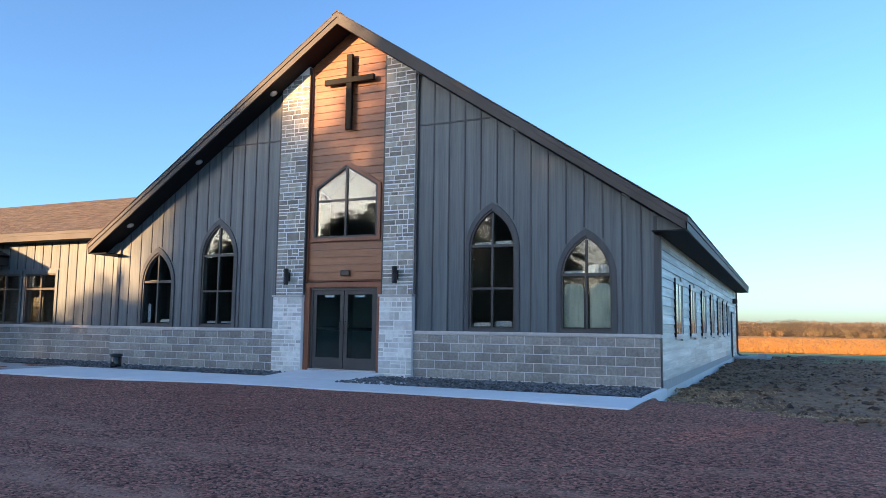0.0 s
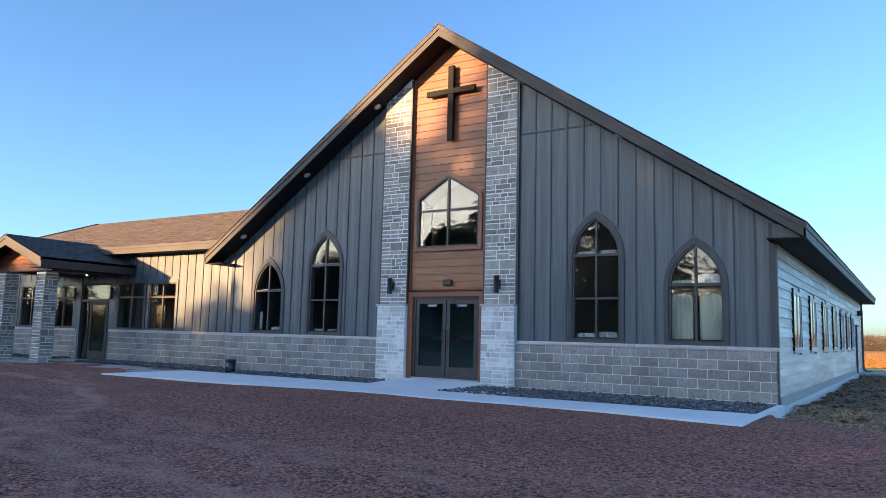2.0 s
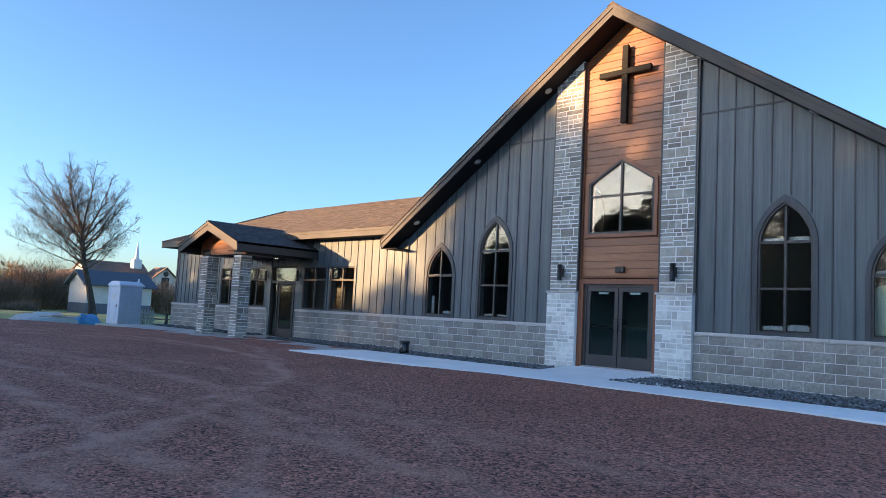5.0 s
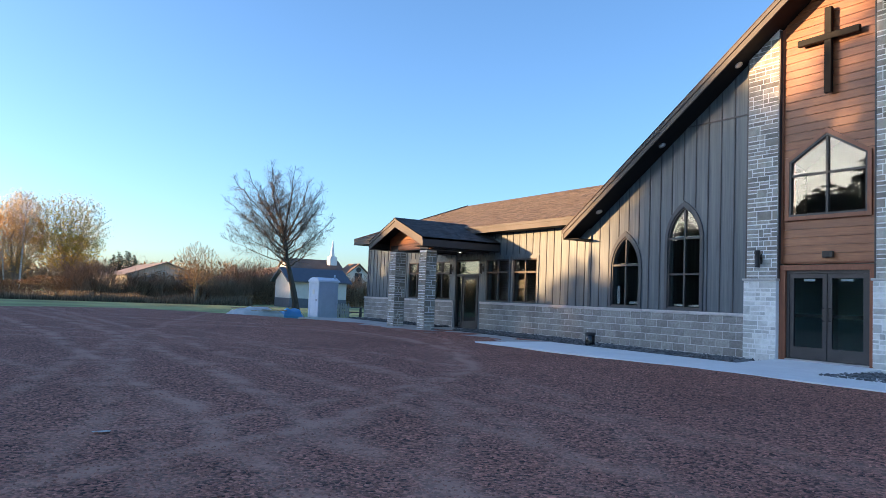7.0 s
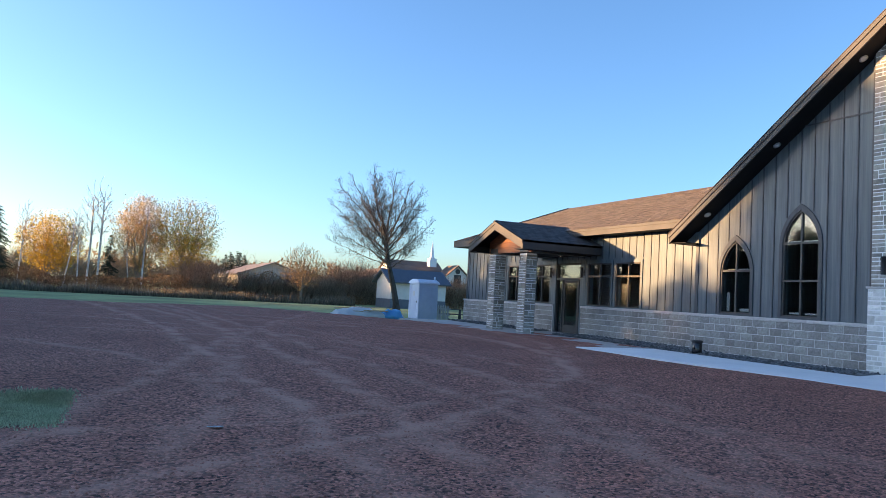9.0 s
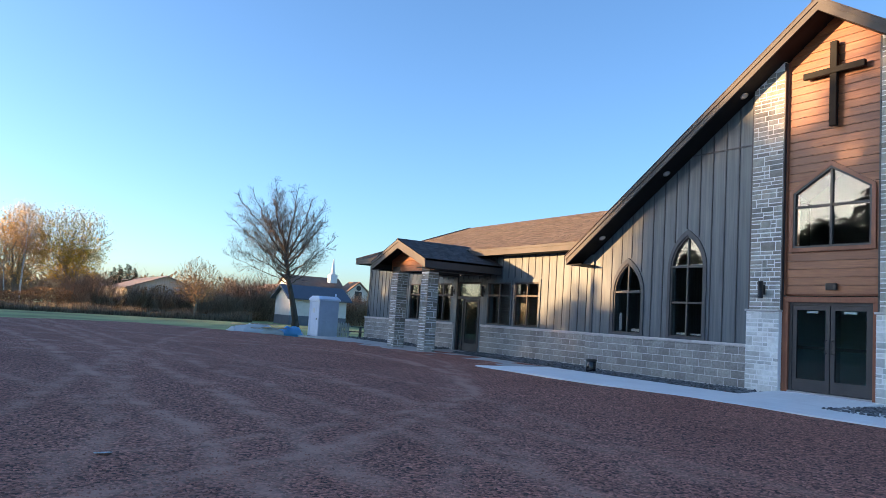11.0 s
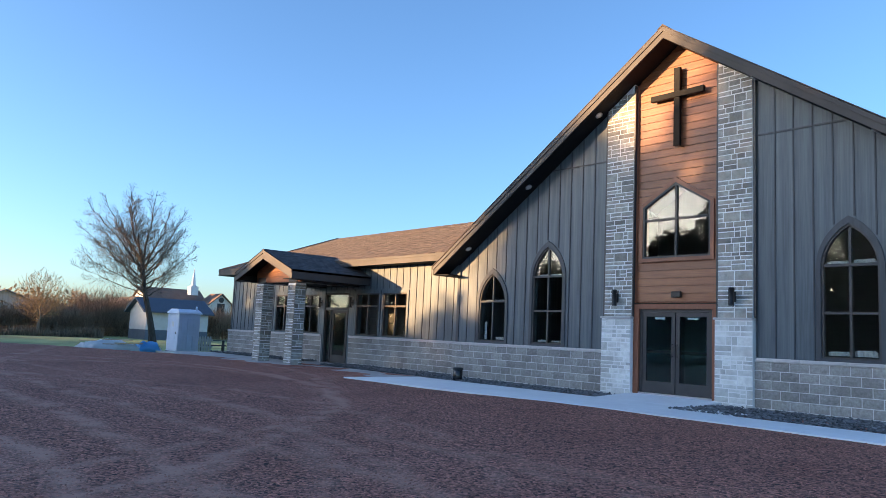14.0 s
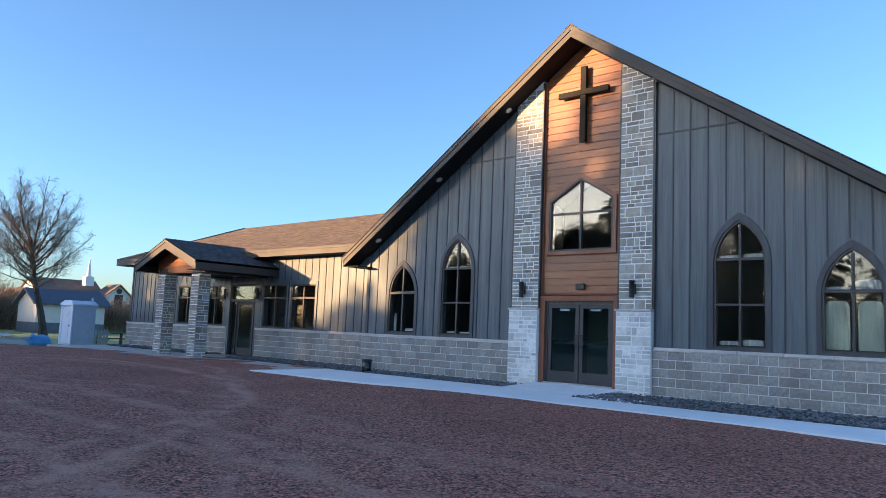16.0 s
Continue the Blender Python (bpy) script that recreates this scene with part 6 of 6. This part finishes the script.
for x in (-0.65, 0.65):
    for s in (-1, 1):
        part("leg", tube(bmesh.new(), [(x, s * 0.62, 0), (x, s * 0.25, 0.72)], 0.05, 4), M_OLDWOOD, table)
    part("brace", boxed(x - 0.03, x + 0.03, -0.75, 0.85, 0.36, 0.42), M_OLDWOOD, table)

# builders' heap under tarpaulins
M_TARP = mat("white_tarp", (0.88, 0.88, 0.87), (0.94, 0.94, 0.93), 3, 0.5, 0.01, 6)
M_BLUETARP = mat("blue_tarp", (0.10, 0.52, 0.92), (0.22, 0.66, 0.95), 3, 0.45, 0.01, 7)
M_LUMBER = mat("sawn_lumber", (0.58, 0.38, 0.22), (0.72, 0.52, 0.33), 6, 0.8, 0.002, 30, (1, 0.3, 4))


def tarp(name, cx, cy, lx, ly, h, z0, material, label, seed):
    """A sheet draped over a low heap: humped in the middle, crumpled, tucked at the edge."""
    n = 22
    bm = bmesh.new()
    g = []
    for j in range(n + 1):
        for i in range(n + 1):
            u, v = 2 * i / n - 1, 2 * j / n - 1
            k = max(abs(u), abs(v))
            z = h * (1 - k ** 5) * (0.75 + 0.35 * noise.noise(Vector((u * 1.3 + seed, v * 1.3, 0)))) + 0.05 * noise.noise(Vector((u * 5 + seed, v * 5, 3)))
            r = 1 + 0.12 * noise.noise(Vector((u * 2 + seed, v * 2, 7)))
            g.append(bm.verts.new((cx + lx * u * r, cy + ly * v * r, z0 + max(0, z))))
    for j in range(n):
        for i in range(n):
            a = j * (n + 1) + i
            bm.faces.new((g[a], g[a + 1], g[a + n + 2], g[a + n + 1])).smooth = True
    bmesh.ops.solidify(bm, geom=bm.faces[:], thickness=-0.01)
    return tagged(part(name, bm, material), label, "tarpaulin", "tarpaulins")


tarp("white_tarpaulin", -28.0, -4.45, 1.1, 1.2, 0.62, -0.22, M_TARP, "white tarpaulin draped over a low heap of building material", 1)
tarp("white_tarpaulin", -28.5, -5.35, 0.8, 0.4, 0.35, -0.22, M_TARP, "white tarpaulin draped over a low heap of building material", 4)
tarp("blue_tarpaulin", -27.5, -2.85, 0.6, 0.55, 0.62, -0.22, M_BLUETARP, "crumpled bright blue tarpaulin at the end of the heap", 2)
tarp("white_tarpaulin", -28.0, -2.3, 0.4, 0.3, 0.3, -0.22, M_TARP, "white tarpaulin draped over a low heap of building material", 6)
for k, (x, y0, y1, z) in enumerate(((-27.35, -5.0, -3.9, 0.10), (-27.15, -4.5, -3.2, 0.16), (-27.7, -4.9, -3.5, 0.31), (-28.5, -5.7, -4.6, 0.22))):
    tagged(part("lumber_board", boxed(x, x + 0.15, y0, y1, z, z + 0.045, bevel=0.004), M_LUMBER), "pale sawn board lying on the white tarpaulin", "board", "lumber")

# small litter on the gravel
bm = bmesh.new()
for i in range(4):
    a = [bm.verts.new((2.5 + 0.06 * i, -15.3 + 0.07 * j, -0.20 + 0.012 * ((i + j) % 2) + 0.01 * i)) for j in range(3)]
    if i:
        for j in range(2):
            bm.faces.new((old[j], a[j], a[j + 1], old[j + 1]))
    old = a
bmesh.ops.solidify(bm, geom=bm.faces[:], thickness=0.002)
tagged(part("paper_litter", bm, M_WHITE), "crumpled scrap of pale paper on the gravel", "litter")

# ---- pieces: blocks, stones, river rock ----
def rough_block(w, h, d, seed, rough=0.012):
    """A split-face unit: bevelled edges and an uneven face, from a small grid; face towards -y."""
    rg = random.Random(seed)
    nx, nz = 4, 2
    vs, fs = [], []
    for j in range(nz + 1):
        for i in range(nx + 1):
            edge = i in (0, nx) or j in (0, nz)
            vs.append((w * i / nx - w / 2, -d + (0.003 if edge else rg.uniform(-rough, rough * 0.4)), h * j / nz))
    for j in range(nz):
        for i in range(nx):
            a = j * (nx + 1) + i
            fs.append((a, a + 1, a + nx + 2, a + nx + 1))
    ring = [i for i in range(nx + 1)] + [j * (nx + 1) + nx for j in range(1, nz + 1)] + [nz * (nx + 1) + i for i in range(nx - 1, -1, -1)] + [j * (nx + 1) for j in range(nz - 1, 0, -1)]
    b = len(vs)
    for i in ring:
        vs.append((vs[i][0], 0.0, vs[i][2]))
    for k in range(len(ring)):
        n = (k + 1) % len(ring)
        fs.append((ring[n], ring[k], b + k, b + n))
    return vs, fs


BLOCKS = [raw("block", *rough_block(0.391, 0.188, 0.014, 40 + k, 0.010), M_BLOCK) for k in range(8)]
HALVES = [raw("block", *rough_block(0.188, 0.188, 0.014, 60 + k, 0.010), M_BLOCK) for k in range(4)]
rng = random.Random(12)


def course(parent, x0, x1, y, rows=6, top=1.0):
    for r in range(rows):
        z = top - 0.203 * (r + 1) + 0.005
        x = x0 + (0.203 if r % 2 else 0)
        if r % 2:
            piece("block", rng.choice(HALVES), parent, pose(x0 + 0.1015, y, z))
        while x + 0.40 <= x1 + 0.01:
            piece("block", rng.choice(BLOCKS), parent, pose(x + 0.203, y + rng.uniform(-0.002, 0.003), z))
            x += 0.4065
        if x1 - x > 0.05:
            piece("block", rng.choice(HALVES), parent, pose((x + x1) / 2, y, z) @ Matrix.Diagonal(((x1 - x) / 0.2, 1, 1, 1)))


def caps(parent, x0, x1, y):
    n = max(1, round((x1 - x0) / 0.92))
    w = (x1 - x0) / n
    me = mesh_of("cap_stone", boxed(0.003, w - 0.003, y - 0.075, y + 0.0, 1.0, CAPZ + 0.004, bevel=0.006), M_CAP)
    for k in range(n):
        piece("cap_stone", me, parent, pose(x0 + k * w, 0, 0))


course(wall_front, -8.03, -2.07, -0.045)
course(wall_front, 2.0, 7.81, -0.045)
caps(wall_front, -8.06, -2.07, -0.015)
caps(wall_front, 2.07, 7.83, -0.015)
course(wall_wing, AL - 0.2, DOOR_A - 0.14, AY - 0.045)
course(wall_wing, DOOR_B + 0.14, -7.98, AY - 0.045)
caps(wall_wing, AL - 0.22, DOOR_A - 0.14, AY - 0.015)
caps(wall_wing, DOOR_B + 0.14, -7.98, AY - 0.015)


STONE_SHAPES = {}


def stone_mesh(w, h, material, k):
    key = (round(w, 2), round(h, 2), material.name, k)
    if key not in STONE_SHAPES:
        STONE_SHAPES[key] = raw("stone", *rough_block(key[0], key[1], 0.012, hash((key[0], key[1], k)) % 997, 0.006), material)
    return STONE_SHAPES[key]


def ashlar(parent, width, z0, z1, to_world, material, seed, limit=None):
    """Ledge stone in broken courses over a face: to_world(u, z) gives the pose of a stone centred at u."""
    rg = random.Random(seed)
    z = z0
    J = 0.025
    while z < z1 - 0.05:
        tall = rg.random() < 0.38
        h = rg.choice((0.19, 0.21, 0.24)) if tall else rg.choice((0.09, 0.11, 0.13))
        h = min(h, z1 - z)
        u = 0.0
        while u < width - 0.03:
            w = rg.choice((0.14, 0.20, 0.28, 0.34, 0.42))
            if width - u - w < 0.12:
                w = width - u
            if tall and rg.random() < 0.55:
                cut = rg.choice((0.4, 0.5, 0.6)) * h
                bits = [(z, cut - J), (z + cut, h - cut - J)]
            else:
                bits = [(z, h - J)]
            for zz, hh in bits:
                if limit:
                    hh = min(hh, limit(u, u + w) - zz)
                if hh > 0.03:
                    piece("stone", stone_mesh(w - J, hh, material, rg.randrange(2)), parent, to_world(u + w / 2, zz))
            u += w
        z += h


for p, (a, b) in zip(pillars, PILLARS):
    s0 = 31 if a < 0 else 57
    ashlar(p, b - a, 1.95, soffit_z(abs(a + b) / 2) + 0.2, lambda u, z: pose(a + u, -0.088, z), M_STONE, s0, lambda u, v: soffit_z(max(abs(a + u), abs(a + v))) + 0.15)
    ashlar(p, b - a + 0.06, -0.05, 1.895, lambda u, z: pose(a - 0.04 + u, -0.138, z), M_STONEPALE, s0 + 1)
for c, (a, b) in zip(columns, COLS):
    s0 = int(-a * 10)
    ashlar(c, b - a - 0.02, -0.09, 2.95, lambda u, z: pose(a + 0.01 + u, -2.068, z), M_STONE, s0)
    ashlar(c, 0.50, -0.09, 2.95, lambda u, z: pose(b - 0.032, -2.1 + u, z, 0, 0, 90), M_STONE, s0 + 1)
    ashlar(c, 0.50, -0.09, 2.95, lambda u, z: pose(a + 0.032, -1.6 - u, z, 0, 0, -90), M_STONE, s0 + 2)
    ashlar(c, b - a - 0.02, -0.09, 2.95, lambda u, z: pose(b - 0.01 - u, -1.632, z, 0, 0, 180), M_STONE, s0 + 3)


def pebbles(name, n, spots, size, material, seed, label, category):
    """Loose stones joined into one mesh: squashed, uneven octahedra sunk a little into the ground."""
    rg = random.Random(seed)
    vs, fs = [], []
    for _ in range(n):
        x, y, z = spots(rg)
        s = rg.uniform(*size)
        a = rg.uniform(0, 6.28)
        b = len(vs)
        ca, sa = math.cos(a), math.sin(a)
        for dx, dy, dz in ((1, 0, 0), (0, 0.8, 0), (-1, 0, 0), (0, -0.8, 0), (0.1, 0, 0.7), (0, 0, -0.6), (0.6, 0.5, 0.35), (-0.6, -0.5, 0.35)):
            j = rg.uniform(0.75, 1.2) * s
            vs.append((x + (dx * ca - dy * sa) * j, y + (dx * sa + dy * ca) * j, z + dz * j * 0.8))
        fs += [(b, b + 6, b + 4), (b, b + 1, b + 6), (b + 6, b + 1, b + 4), (b + 1, b + 2, b + 4), (b + 2, b + 7, b + 4), (b + 7, b + 3, b + 4), (b + 2, b + 3, b + 7), (b + 3, b, b + 4),
               (b + 1, b, b + 5), (b + 2, b + 1, b + 5), (b + 3, b + 2, b + 5), (b, b + 3, b + 5)]
    ob = new(name, raw(name, vs, fs, material))
    return tagged(ob, label, category, kind="stuff")


for k, (a, b, c, d) in enumerate(BEDS):
    pebbles("river_rock", int((b - a) * (d - c) * 260), lambda rg: (rg.uniform(a, b), rg.uniform(c, d), -0.062 + rg.uniform(-0.01, 0.04)), (0.022, 0.055), M_ROCK, 70 + k, "loose dark river rock in the bed along the wall", "rock")


def near_lot(rg):
    while True:
        d, a = 2.0 + 12.0 * rg.random() ** 1.3, radians(rg.uniform(-12, 112))
        x, y = 10.1 - d * math.sin(a), -16.2 + d * math.cos(a)
        if in_lot(x, y) and y < -3.7:
            return x, y, ground_z(x, y) + wob(x, y, 0.8, 0.02) + wob(x, y, 0.2, 0.03)


M_CHIP = mat("gravel_chip", (0.21, 0.076, 0.052), (0.56, 0.245, 0.175), 22, 0.95, rand=0.45, island=True)
pebbles("gravel_chips", 40000, near_lot, (0.007, 0.019), M_CHIP, 90, "loose red-brown gravel chips on the car park", "gravel")


def on_dirt(rg):
    while True:
        x, y = 8.0 + 14 * rg.random() ** 1.5, rg.uniform(-4, 27)
        if in_dirt(x, y) and not (x < 9.5 and y < -1.0):
            return x, y, dirt_z(x, y)


M_CLOD = mat("earth_clod", (0.11, 0.060, 0.034), (0.38, 0.23, 0.135), 6, 0.95, 0.01, 20, rand=0.4, island=True)
pebbles("earth_clods", 16000, on_dirt, (0.012, 0.07), M_CLOD, 91, "loose clods of brown earth on the bare ground", "earth")

pebbles("earth_lumps", 700, on_dirt, (0.05, 0.13), mat("dark_sod", (0.05, 0.032, 0.022), (0.13, 0.080, 0.05), 6, 0.95, 0.02, 20, rand=0.4, island=True), 92, "dark overturned lumps of sod on the bare earth", "earth")

M_STRAW = mat("straw", (0.40, 0.25, 0.13), (0.60, 0.42, 0.25), 4, 0.9, rand=0.4, island=True)


def straw_spot(rg):
    while True:
        x, y = 7.9 + abs(rg.gauss(0, 0.9)), rg.uniform(-3.2, 3.0)
        x += max(0, -y - 0.5) * rg.uniform(0.3, 1.6)
        if in_dirt(x, y):
            return x, y, dirt_z(x, y)


blades("straw", 5000, straw_spot, (0.008, 0.03), 95, "scattered straw on the bare earth by the corner", M_STRAW, 0.02)
blades("rough_grass", 5000, lambda rg: (rg.uniform(11.5, 16), 21.5 + abs(rg.gauss(0, 1.2)), -0.45), (0.1, 0.35), 96, "rough green grass at the edge of the bare earth", M_GRASSBLADE, 0.02)
